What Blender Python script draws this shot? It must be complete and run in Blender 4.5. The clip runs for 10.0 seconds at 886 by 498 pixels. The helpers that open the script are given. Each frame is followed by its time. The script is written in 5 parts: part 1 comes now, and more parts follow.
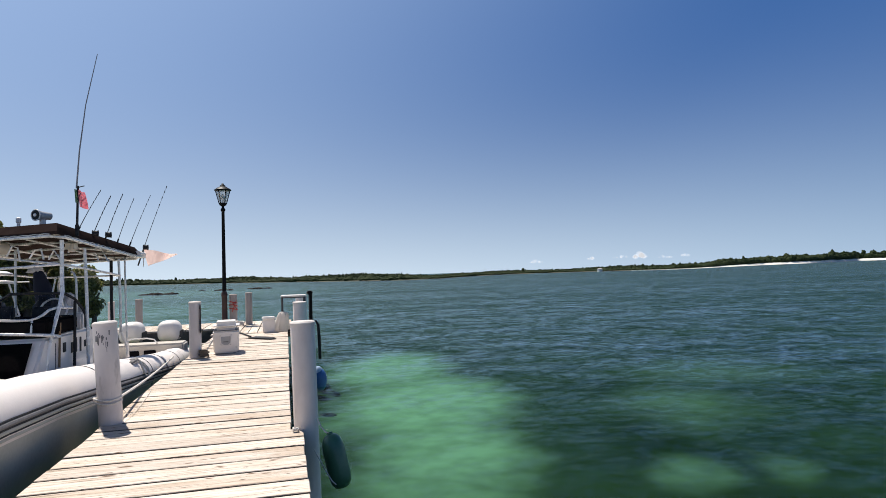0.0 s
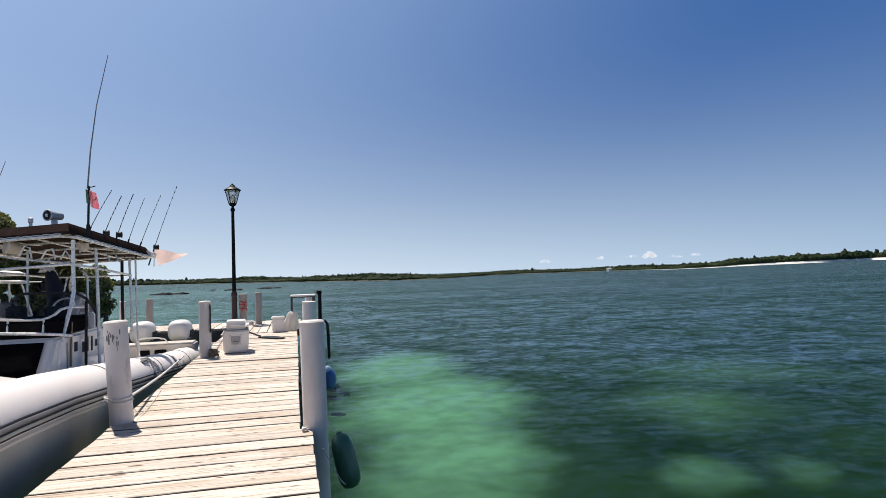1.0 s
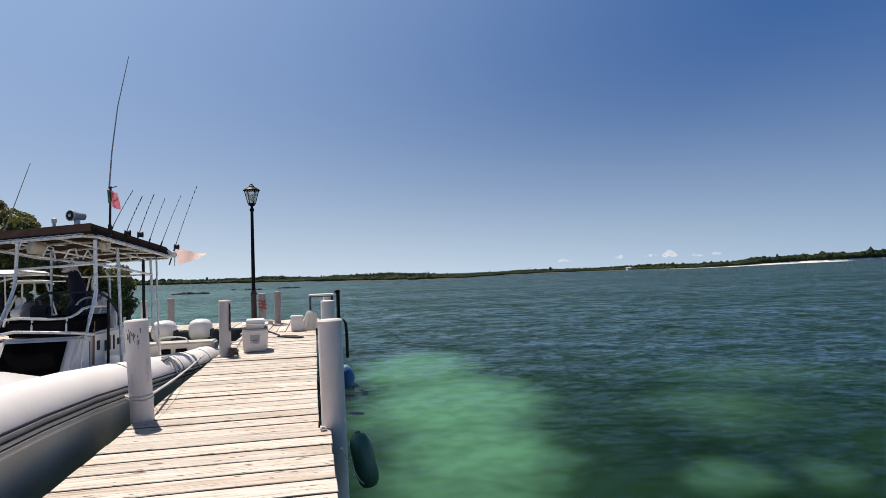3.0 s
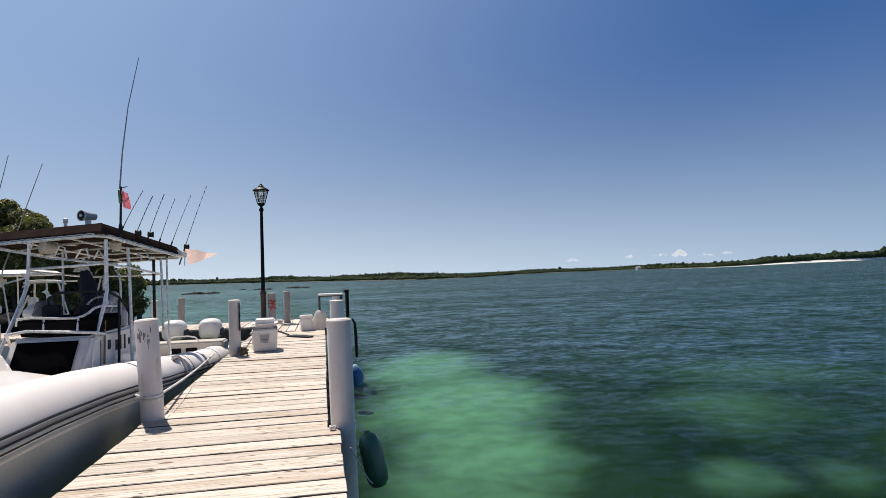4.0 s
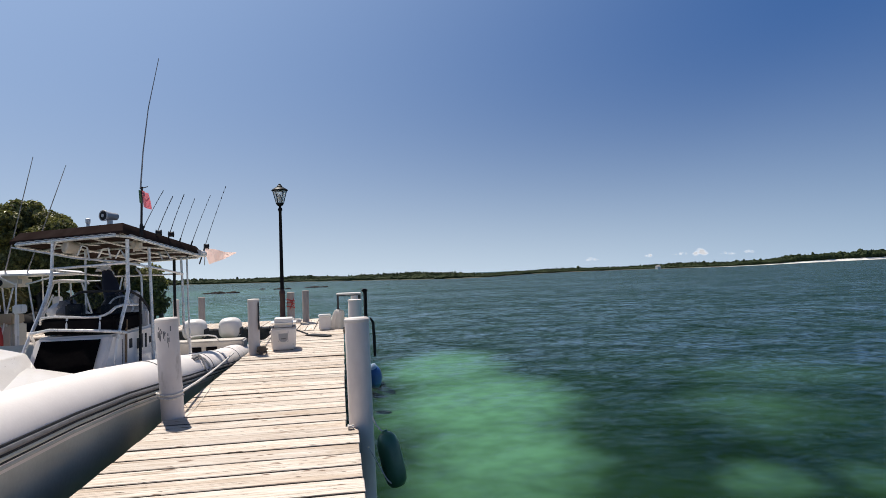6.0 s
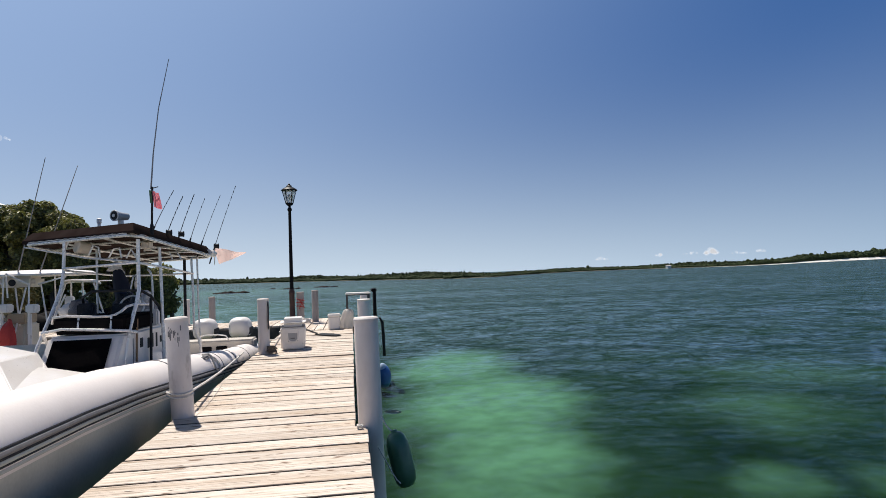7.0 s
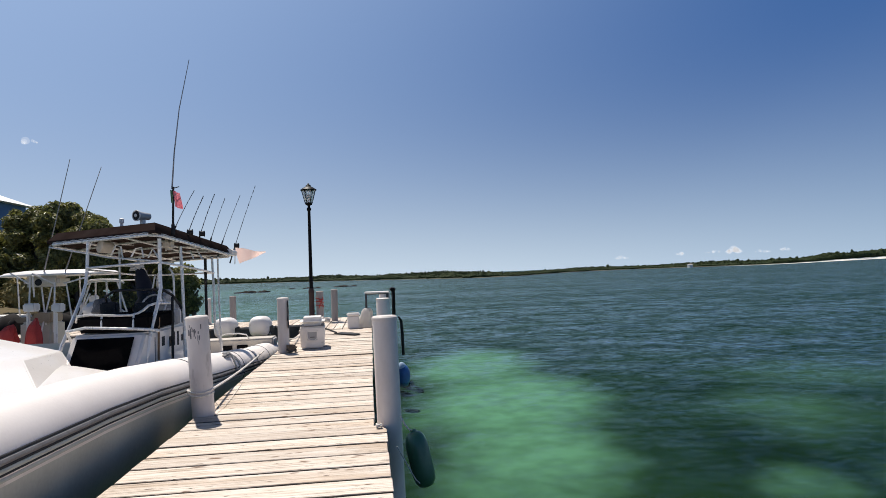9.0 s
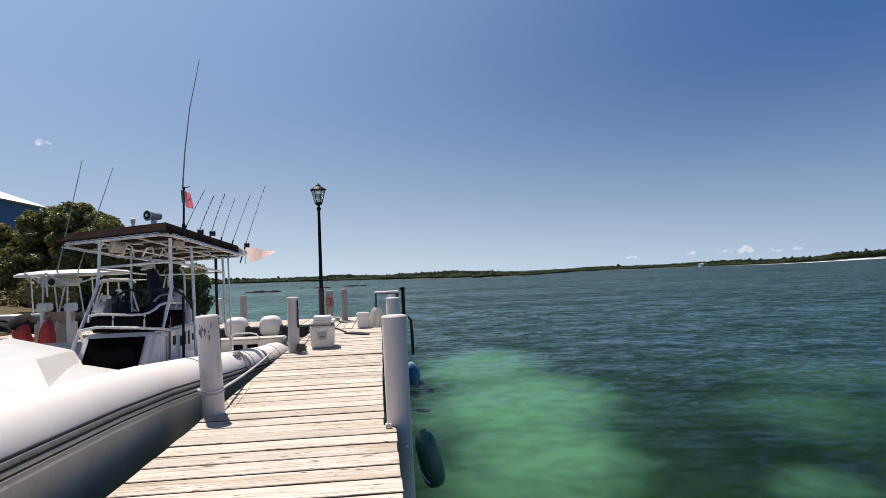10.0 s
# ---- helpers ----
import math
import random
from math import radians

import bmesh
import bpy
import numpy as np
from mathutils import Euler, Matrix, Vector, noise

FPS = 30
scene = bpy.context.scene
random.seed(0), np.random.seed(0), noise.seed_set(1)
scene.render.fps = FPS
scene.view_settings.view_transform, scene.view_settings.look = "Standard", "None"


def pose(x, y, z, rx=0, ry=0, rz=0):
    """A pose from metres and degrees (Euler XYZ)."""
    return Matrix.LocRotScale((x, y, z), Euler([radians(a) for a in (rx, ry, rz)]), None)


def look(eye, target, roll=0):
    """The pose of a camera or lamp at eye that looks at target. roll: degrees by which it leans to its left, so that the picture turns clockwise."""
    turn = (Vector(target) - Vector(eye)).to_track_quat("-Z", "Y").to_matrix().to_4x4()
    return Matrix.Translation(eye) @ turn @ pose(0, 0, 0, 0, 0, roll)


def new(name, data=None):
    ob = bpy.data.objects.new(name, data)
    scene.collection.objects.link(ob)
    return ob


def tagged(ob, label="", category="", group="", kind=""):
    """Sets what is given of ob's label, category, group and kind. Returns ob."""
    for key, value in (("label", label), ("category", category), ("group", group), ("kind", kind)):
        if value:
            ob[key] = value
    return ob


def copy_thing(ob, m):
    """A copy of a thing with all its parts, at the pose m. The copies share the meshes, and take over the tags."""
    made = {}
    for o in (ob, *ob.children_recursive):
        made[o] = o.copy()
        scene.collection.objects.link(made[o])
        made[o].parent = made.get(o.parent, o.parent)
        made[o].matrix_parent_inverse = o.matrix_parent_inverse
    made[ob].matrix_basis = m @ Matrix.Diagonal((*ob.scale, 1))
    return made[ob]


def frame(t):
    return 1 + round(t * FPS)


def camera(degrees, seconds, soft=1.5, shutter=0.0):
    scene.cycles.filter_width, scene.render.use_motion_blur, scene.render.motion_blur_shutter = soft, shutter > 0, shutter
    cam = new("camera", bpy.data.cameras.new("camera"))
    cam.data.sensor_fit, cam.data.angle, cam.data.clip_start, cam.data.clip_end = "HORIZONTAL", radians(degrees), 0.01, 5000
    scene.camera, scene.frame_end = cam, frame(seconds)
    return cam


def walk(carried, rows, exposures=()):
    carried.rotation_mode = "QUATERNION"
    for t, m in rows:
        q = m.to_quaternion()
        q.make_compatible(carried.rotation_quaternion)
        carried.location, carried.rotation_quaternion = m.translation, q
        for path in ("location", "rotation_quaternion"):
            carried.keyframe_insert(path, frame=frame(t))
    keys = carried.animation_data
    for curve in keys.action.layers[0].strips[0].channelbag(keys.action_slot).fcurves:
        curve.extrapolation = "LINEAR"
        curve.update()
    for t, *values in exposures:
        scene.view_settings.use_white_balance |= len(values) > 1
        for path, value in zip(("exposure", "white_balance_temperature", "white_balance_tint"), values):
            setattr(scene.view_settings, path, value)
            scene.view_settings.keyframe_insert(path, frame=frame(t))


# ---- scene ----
cam = camera(72.0, 10.0, soft=0.55)
# a slow pan to the left on a tripod, with a slight drift
PATH = []
for k in range(21):
    t, d = 0.5 * k, 0.5 * k - 5
    PATH.append((t, pose(0.0024 * d, 0.02 * d, 1.15 - 0.0035 * d, 92.28 + 0.003 * d, 2.0 + 0.045 * d, -10.24 + 0.835 * d + 0.008 * max(d, 0) ** 2)))
walk(cam, PATH, exposures=((0.0, 0.27), (2.0, 0.27), (2.5, 0.14), (10.0, 0.14)))

# ---- world and sun ----
SUN_AZ, SUN_EL = radians(-25.0), radians(62.0)      # azimuth from +y towards +x
world = bpy.data.worlds.new("world")
scene.world = world
world.use_nodes = True
wn = world.node_tree
sky = wn.nodes.new("ShaderNodeTexSky")
sky.sky_type, sky.sun_disc = "NISHITA", False
sky.sun_elevation, sky.sun_rotation = SUN_EL, SUN_AZ
sky.air_density, sky.dust_density, sky.ozone_density = 1.0, 0.0, 4.0
# the clear sky is paler and brighter on the sun's side and over the horizon; its unseen top is darkened to weaken the
# fill light
geo = wn.nodes.new("ShaderNodeTexCoord")
height = wn.nodes.new("ShaderNodeSeparateXYZ")
wn.links.new(geo.outputs["Generated"], height.inputs[0])
towards = wn.nodes.new("ShaderNodeVectorMath")
towards.operation = "DOT_PRODUCT"
towards.inputs[1].default_value = (-0.4925, 0.4132, 0.766)
wn.links.new(geo.outputs["Generated"], towards.inputs[0])


def sky_range(socket, a, b, lo=0.0, hi=1.0, power=1.0):
    r = wn.nodes.new("ShaderNodeMapRange")
    r.inputs[1].default_value, r.inputs[2].default_value, r.inputs[3].default_value, r.inputs[4].default_value = a, b, lo, hi
    wn.links.new(socket, r.inputs[0])
    if power == 1.0:
        return r.outputs[0]
    p = wn.nodes.new("ShaderNodeMath")
    p.operation = "POWER"
    p.inputs[1].default_value = power
    wn.links.new(r.outputs[0], p.inputs[0])
    return p.outputs[0]


def sky_mix(factor, a, b, mode="MIX"):
    x = wn.nodes.new("ShaderNodeMix")
    x.data_type, x.blend_type = "RGBA", mode
    for k, v in ((0, factor), (6, a), (7, b)):
        if isinstance(v, (float, tuple)):
            x.inputs[k].default_value = (*v, 1) if isinstance(v, tuple) else v
        else:
            wn.links.new(v, x.inputs[k])
    return x.outputs[2]


upper = sky_mix(sky_range(towards.outputs["Value"], 0.22, 0.88, power=1.6), (0.50, 1.48, 4.35), (4.7, 6.4, 9.7))
upper = sky_mix(0.8, sky_mix(1.0, sky.outputs[0], (0.50, 0.68, 0.75), "MULTIPLY"), upper)
# dims the unseen sky overhead so that shadows get less fill
dimmed_top = wn.nodes.new("ShaderNodeVectorMath")
dimmed_top.operation = "SCALE"
wn.links.new(upper, dimmed_top.inputs[0])
wn.links.new(sky_range(height.outputs["Z"], 0.46, 0.88, 1.0, 0.24), dimmed_top.inputs["Scale"])
low = sky_mix(sky_range(towards.outputs["Value"], -0.1, 0.6), (4.9, 6.5, 8.4), (8.2, 9.5, 10.7))
whole_sky = sky_mix(sky_range(height.outputs["Z"], -0.01, 0.46, 1.0, 0.0, 2.9), dimmed_top.outputs[0], low)
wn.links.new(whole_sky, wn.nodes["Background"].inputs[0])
wn.nodes["Background"].inputs[1].default_value = 0.075
sun = new("sun", bpy.data.lights.new("sun", "SUN"))
sun.data.energy, sun.data.angle, sun.data.color = 5.0, radians(0.53), (1.0, 0.94, 0.86)
sun_from = Vector((math.sin(SUN_AZ) * math.cos(SUN_EL), math.cos(SUN_AZ) * math.cos(SUN_EL), math.sin(SUN_EL)))
sun.matrix_world = look(sun_from * 50, (0, 0, 0))

WATER = -0.75


# ---- materials ----
def surface(name, c1, c2, scale=6.0, rough=0.6, metal=0.0, bump=0.1, fine=40.0, stretch=(1, 1, 1), spread=0.0, coat=0.0, spots=None):
    """A two-scale noise material in object space; spread: how far single pieces differ; spots: (colour, scale, amount) of dirt."""
    m = bpy.data.materials.new(name)
    m.use_nodes = True
    t = m.node_tree
    n, l = t.nodes, t.links
    b = n["Principled BSDF"]
    co = n.new("ShaderNodeTexCoord")
    info = n.new("ShaderNodeObjectInfo")
    shift = n.new("ShaderNodeVectorMath")
    shift.operation = "MULTIPLY_ADD"
    l.new(info.outputs["Random"], shift.inputs[0])
    shift.inputs[1].default_value = (37, 53, 71) if spread else (0, 0, 0)
    l.new(co.outputs["Object"], shift.inputs[2])
    mp = n.new("ShaderNodeMapping")
    mp.inputs["Scale"].default_value = stretch
    l.new(shift.outputs[0], mp.inputs[0])
    big, small = n.new("ShaderNodeTexNoise"), n.new("ShaderNodeTexNoise")
    for tex, s, d in ((big, scale, 4), (small, fine, 6)):
        tex.inputs["Scale"].default_value, tex.inputs["Detail"].default_value = s, d
        l.new(mp.outputs[0], tex.inputs["Vector"])
    mixf = n.new("ShaderNodeMath")
    mixf.operation = "MULTIPLY_ADD"
    l.new(small.outputs[0], mixf.inputs[0])
    mixf.inputs[1].default_value = 0.45
    l.new(big.outputs[0], mixf.inputs[2])
    rng = n.new("ShaderNodeMapRange")
    rng.inputs[1].default_value, rng.inputs[2].default_value = 0.5, 0.95
    l.new(mixf.outputs[0], rng.inputs[0])
    col = n.new("ShaderNodeMix")
    col.data_type = "RGBA"
    col.inputs[6].default_value, col.inputs[7].default_value = (*c1, 1), (*c2, 1)
    l.new(rng.outputs[0], col.inputs[0])
    out = col.outputs[2]
    if spread:
        v = n.new("ShaderNodeMapRange")
        v.inputs[3].default_value, v.inputs[4].default_value = 1 - spread, 1 + spread
        l.new(info.outputs["Random"], v.inputs[0])
        h = n.new("ShaderNodeHueSaturation")
        l.new(v.outputs[0], h.inputs["Value"])
        l.new(out, h.inputs["Color"])
        out = h.outputs[0]
    if spots:
        sc, ss, amount = spots
        st = n.new("ShaderNodeTexNoise")
        st.inputs["Scale"].default_value, st.inputs["Detail"].default_value = ss, 5
        l.new(mp.outputs[0], st.inputs["Vector"])
        sr = n.new("ShaderNodeMapRange")
        sr.inputs[1].default_value, sr.inputs[2].default_value = 0.68 - amount * 0.3, 0.8 - amount * 0.3
        l.new(st.outputs[0], sr.inputs[0])
        sm = n.new("ShaderNodeMix")
        sm.data_type = "RGBA"
        l.new(sr.outputs[0], sm.inputs[0])
        l.new(out, sm.inputs[6])
        sm.inputs[7].default_value = (*sc, 1)
        out = sm.outputs[2]
    l.new(out, b.inputs["Base Color"])
    rr = n.new("ShaderNodeMapRange")
    rr.inputs[3].default_value, rr.inputs[4].default_value = max(rough - 0.12, 0.03), min(rough + 0.12, 1)
    l.new(small.outputs[0], rr.inputs[0])
    l.new(rr.outputs[0], b.inputs["Roughness"])
    b.inputs["Metallic"].default_value, b.inputs["Coat Weight"].default_value = metal, coat
    if bump:
        bp = n.new("ShaderNodeBump")
        bp.inputs["Strength"].default_value, bp.inputs["Distance"].default_value = bump, 0.02
        l.new(mixf.outputs[0], bp.inputs["Height"])
        l.new(bp.outputs[0], b.inputs["Normal"])
    return m


def weathered_wood():
    """Sun-bleached boards: grain along local x, dark checks, brown knots and stained stretches, each board its own."""
    m = surface("weathered_wood", (0.77, 0.69, 0.61), (0.54, 0.445, 0.36), 3.0, 0.85, 0, 0.5, 14.0, (1.0, 9, 9), 0.14)
    t = m.node_tree
    n, l = t.nodes, t.links
    b = n["Principled BSDF"]
    mp = next(x for x in n if x.type == "MAPPING")
    shift = mp.inputs[0].links[0].from_socket
    out = b.inputs["Base Color"].links[0].from_socket

    def over(factor, colour):
        mix = n.new("ShaderNodeMix")
        mix.data_type = "RGBA"
        l.new(factor, mix.inputs[0])
        l.new(out, mix.inputs[6])
        mix.inputs[7].default_value = (*colour, 1)
        return mix.outputs[2]

    def ramp(socket, a, c, lo, hi):
        r = n.new("ShaderNodeMapRange")
        r.inputs[1].default_value, r.inputs[2].default_value, r.inputs[3].default_value, r.inputs[4].default_value = a, c, lo, hi
        l.new(socket, r.inputs[0])
        return r.outputs[0]

    def stretched(kind, scale, detail=4.0):
        k = n.new("ShaderNodeMapping")
        k.inputs["Scale"].default_value = scale
        l.new(shift, k.inputs[0])
        tex = n.new(kind)
        tex.inputs["Scale"].default_value = 1.0
        if kind == "ShaderNodeTexNoise":
            tex.inputs["Detail"].default_value = detail
        l.new(k.outputs[0], tex.inputs["Vector"])
        return tex.outputs[0]

    out = over(ramp(stretched("ShaderNodeTexNoise", (0.8, 4.0, 2.0), 5.0), 0.50, 0.68, 0.0, 0.5), (0.48, 0.35, 0.235))
    out = over(ramp(stretched("ShaderNodeTexNoise", (3.0, 60.0, 6.0), 8.0), 0.55, 0.68, 0.0, 0.55), (0.33, 0.24, 0.165))
    out = over(ramp(stretched("ShaderNodeTexNoise", (1.2, 95.0, 9.0), 2.0), 0.63, 0.66, 0.0, 0.65), (0.13, 0.085, 0.055))
    for scale, size, gate in (((2.6, 7.5, 1.0), 0.085, 0.50), ((5.5, 17.0, 1.0), 0.10, 0.53)):
        some = n.new("ShaderNodeMath")
        some.operation = "MULTIPLY"
        l.new(ramp(stretched("ShaderNodeTexVoronoi", scale), size, size * 1.9, 0.95, 0.0), some.inputs[0])
        l.new(ramp(stretched("ShaderNodeTexNoise", (1.7, 4.0, 2.0)), gate, gate + 0.04, 0.0, 1.0), some.inputs[1])
        out = over(some.outputs[0], (0.15, 0.085, 0.05))
    out = over(ramp(stretched("ShaderNodeTexNoise", (9.0, 52.0, 9.0), 6.0), 0.655, 0.69, 0.0, 0.9), (0.08, 0.055, 0.04))
    l.new(out, b.inputs["Base Color"])
    return m


def water_material():
    """Clear choppy sea: tinted see-through body, mirror gloss by Fresnel, ripples from chop to fine wrinkles."""
    m = bpy.data.materials.new("sea_water")
    m.use_nodes = True
    t = m.node_tree
    n, l = t.nodes, t.links
    n.remove(n["Principled BSDF"])
    co = n.new("ShaderNodeTexCoord")

    def chop(scale, stretch, turn, detail, rough=0.5, twist=0.0):
        mp, tex = n.new("ShaderNodeMapping"), n.new("ShaderNodeTexNoise")
        mp.inputs["Scale"].default_value, mp.inputs["Rotation"].default_value = (*stretch, 1), (0, 0, radians(turn))
        tex.inputs["Scale"].default_value, tex.inputs["Detail"].default_value = scale, detail
        tex.inputs["Roughness"].default_value, tex.inputs["Distortion"].default_value = rough, twist
        l.new(co.outputs["Object"], mp.inputs[0])
        l.new(mp.outputs[0], tex.inputs["Vector"])
        return tex.outputs[0]

    def spread(socket, a, b, lo, hi):
        r = n.new("ShaderNodeMapRange")
        r.inputs[1].default_value, r.inputs[2].default_value, r.inputs[3].default_value, r.inputs[4].default_value = a, b, lo, hi
        l.new(socket, r.inputs[0])
        return r.outputs[0]

    def maths(kind, a, b):
        k = n.new("ShaderNodeMath")
        k.operation = kind
        for j, v in enumerate((a, b)):
            if isinstance(v, float):
                k.inputs[j].default_value = v
            else:
                l.new(v, k.inputs[j])
        return k.outputs[0]

    total = None
    for scale, stretch, weight, detail in ((2.6, (0.7, 1.1), 0.40, 5), (9.0, (0.7, 1.0), 0.11, 4), (0.16, (0.9, 0.8), 0.9, 3)):
        wave = maths("MULTIPLY", chop(scale, stretch, 14, detail, 0.5, 0.4), weight)
        total = maths("ADD", total, wave) if total else wave
    bp = n.new("ShaderNodeBump")
    bp.inputs["Strength"].default_value, bp.inputs["Distance"].default_value = 1.0, 0.15
    l.new(total, bp.inputs["Height"])
    body, gloss, fr, mix = n.new("ShaderNodeBsdfTransparent"), n.new("ShaderNodeBsdfGlossy"), n.new("ShaderNodeFresnel"), n.new("ShaderNodeMixShader")
    body.inputs[0].default_value = (0.60, 0.86, 0.74, 1)
    gloss.inputs["Roughness"].default_value = 0.22
    gloss.inputs["Color"].default_value = (0.62, 0.76, 0.78, 1)
    fr.inputs["IOR"].default_value = 1.10
    l.new(bp.outputs[0], gloss.inputs["Normal"])
    # a rough sea reflects less at flat angles, and unevenly from wavelet to wavelet and gust to gust
    factor = maths("MINIMUM", fr.outputs[0], 0.355)
    for socket, a, b, lo, hi in ((chop(4.4, (0.85, 1.1), 8, 9, 0.74, 0.6), 0.42, 0.60, 0.4, 1.55),
                                 (chop(0.9, (0.75, 1.1), -4, 9, 0.76, 0.4), 0.42, 0.60, 0.5, 1.6),
                                 (chop(0.10, (0.35, 1.3), 5, 8, 0.7), 0.40, 0.62, 0.75, 1.3)):
        factor = maths("MULTIPLY", factor, spread(socket, a, b, lo, hi))
    l.new(factor, mix.inputs[0])
    l.new(body.outputs[0], mix.inputs[1])
    l.new(gloss.outputs[0], mix.inputs[2])
    l.new(mix.outputs[0], n["Material Output"].inputs["Surface"])
    return m


# pale sand patches among the sea grass: x, y, half-length, half-width, turn in degrees, strength
SAND = [(2.5, 15.3, 1.4, 2.8, -12, 0.95), (2.45, 11.0, 1.5, 2.7, -16, 1.0), (2.05, 8.0, 1.05, 1.7, -10, 0.9), (1.45, 6.3, 0.75, 1.2, 0, 0.7), (4.49, 6.12, 0.36, 0.5, -30, 0.44), (5.45, 5.79, 0.25, 0.38, -35, 0.28),
        (6.63, 9.23, 0.92, 1.09, -35, 0.27), (5.87, 7.97, 0.5, 0.67, -35, 0.2), (9.06, 12.0, 1.59, 1.51, -30, 0.2), (-3.78, 29.36, 3.36, 7.55, 5, 0.28), (-11.75, 50.34, 8.39, 20.14, 10, 0.28), (-33.56, 125.85, 28.53, 41.95, 10, 0.28)]


def seabed_material():
    m = surface("seabed", (0.011, 0.019, 0.010), (0.026, 0.040, 0.020), 0.5, 0.95, 0, 0.0, 3.0)
    t = m.node_tree
    n, l = t.nodes, t.links
    b = n["Principled BSDF"]
    co = next(x for x in n if x.type == "TEX_COORD")
    warp = n.new("ShaderNodeTexNoise")
    warp.inputs["Scale"].default_value, warp.inputs["Detail"].default_value = 0.8, 9
    l.new(co.outputs["Object"], warp.inputs["Vector"])
    wv = n.new("ShaderNodeVectorMath")
    wv.operation = "MULTIPLY_ADD"
    sub = n.new("ShaderNodeVectorMath")
    sub.operation = "SUBTRACT"
    l.new(warp.outputs["Color"], sub.inputs[0])
    sub.inputs[1].default_value = (0.5, 0.5, 0.5)
    l.new(sub.outputs[0], wv.inputs[0])
    wv.inputs[1].default_value = (1.15, 1.35, 0)
    l.new(co.outputs["Object"], wv.inputs[2])
    total = None
    for x, y, a, c, turn, power in SAND:
        mp = n.new("ShaderNodeMapping")
        mp.vector_type = "TEXTURE"
        mp.inputs["Location"].default_value = (x, y, 0)
        mp.inputs["Rotation"].default_value = (0, 0, radians(turn))
        mp.inputs["Scale"].default_value = (a, c, 1000)
        l.new(wv.outputs[0], mp.inputs[0])
        ln = n.new("ShaderNodeVectorMath")
        ln.operation = "LENGTH"
        l.new(mp.outputs[0], ln.inputs[0])
        r = n.new("ShaderNodeMapRange")
        r.interpolation_type = "SMOOTHSTEP"
        r.inputs[1].default_value, r.inputs[2].default_value, r.inputs[3].default_value, r.inputs[4].default_value = (0.45, 1.45, power, 0) if a > 1.0 and power > 0.6 else (0.0, 1.9, power, 0)
        l.new(ln.outputs["Value"], r.inputs[0])
        if total is None:
            total = r.outputs[0]
        else:
            mx = n.new("ShaderNodeMath")
            mx.operation = "MAXIMUM"
            l.new(total, mx.inputs[0])
            l.new(r.outputs[0], mx.inputs[1])
            total = mx.outputs[0]
    mot = n.new("ShaderNodeTexNoise")
    mot.inputs["Scale"].default_value, mot.inputs["Detail"].default_value = 2.4, 9
    l.new(co.outputs["Object"], mot.inputs["Vector"])
    mr = n.new("ShaderNodeMapRange")
    mr.inputs[1].default_value, mr.inputs[2].default_value, mr.inputs[3].default_value = 0.36, 0.62, 0.70
    l.new(mot.outputs[0], mr.inputs[0])
    mu = n.new("ShaderNodeMath")
    mu.operation = "MULTIPLY"
    l.new(total, mu.inputs[0])
    l.new(mr.outputs[0], mu.inputs[1])
    src = b.inputs["Base Color"].links[0].from_socket
    sm = n.new("ShaderNodeMix")
    sm.data_type = "RGBA"
    l.new(mu.outputs[0], sm.inputs[0])
    l.new(src, sm.inputs[6])
    sm.inputs[7].default_value = (0.235, 0.30, 0.225, 1)
    l.new(sm.outputs[2], b.inputs["Base Color"])
    b.inputs["Specular IOR Level"].default_value = 0.0
    return m


WOOD = weathered_wood()
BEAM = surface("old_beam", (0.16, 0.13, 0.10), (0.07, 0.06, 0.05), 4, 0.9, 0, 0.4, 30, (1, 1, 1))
PILE_WHITE = surface("painted_pile", (0.79, 0.72, 0.67), (0.67, 0.60, 0.55), 3, 0.55, 0, 0.08, 30, (1, 1, 0.4), 0.05, 0, ((0.36, 0.30, 0.24), 7, 0.05))
PILE_GREY = surface("bare_pile", (0.42, 0.38, 0.35), (0.30, 0.26, 0.24), 4, 0.85, 0, 0.25, 25, (1, 1, 0.25))
BLACK_METAL = surface("black_lamp_paint", (0.004, 0.004, 0.005), (0.008, 0.008, 0.009), 8, 0.5, 0, 0.05)
GEL = surface("white_gelcoat", (0.88, 0.82, 0.76), (0.80, 0.74, 0.68), 2.5, 0.32, 0, 0.02, 30, (1, 1, 1), 0, 0.3)
HYPALON = surface("white_tube_fabric", (0.88, 0.81, 0.76), (0.80, 0.73, 0.68), 2.2, 0.55, 0, 0.04, 60, (1, 1, 1), 0, 0, ((0.50, 0.45, 0.40), 2.5, 0.12))
HULL = surface("grey_hull_paint", (0.53, 0.52, 0.45), (0.42, 0.41, 0.35), 2, 0.45, 0, 0.03)
RUBBER = surface("black_rubber", (0.02, 0.02, 0.022), (0.045, 0.045, 0.045), 10, 0.6, 0, 0.05)
RUBBER_GREY = surface("grey_rubber", (0.20, 0.19, 0.19), (0.14, 0.13, 0.13), 10, 0.6, 0, 0.05)
STEEL = surface("polished_steel", (0.84, 0.81, 0.77), (0.79, 0.76, 0.72), 4, 0.28, 0.28, 0.0, 12)
CANVAS = surface("dark_canvas", (0.026, 0.017, 0.015), (0.042, 0.030, 0.027), 5, 0.9, 0, 0.2, 90)
CANVAS_UNDER = surface("brown_lining", (0.034, 0.023, 0.019), (0.05, 0.035, 0.03), 5, 0.9, 0, 0.1, 60)
PLASTIC = surface("white_plastic", (0.87, 0.82, 0.77), (0.77, 0.72, 0.67), 4, 0.4, 0, 0.03, 40, (1, 1, 1), 0, 0, ((0.5, 0.44, 0.36), 6, 0.06))
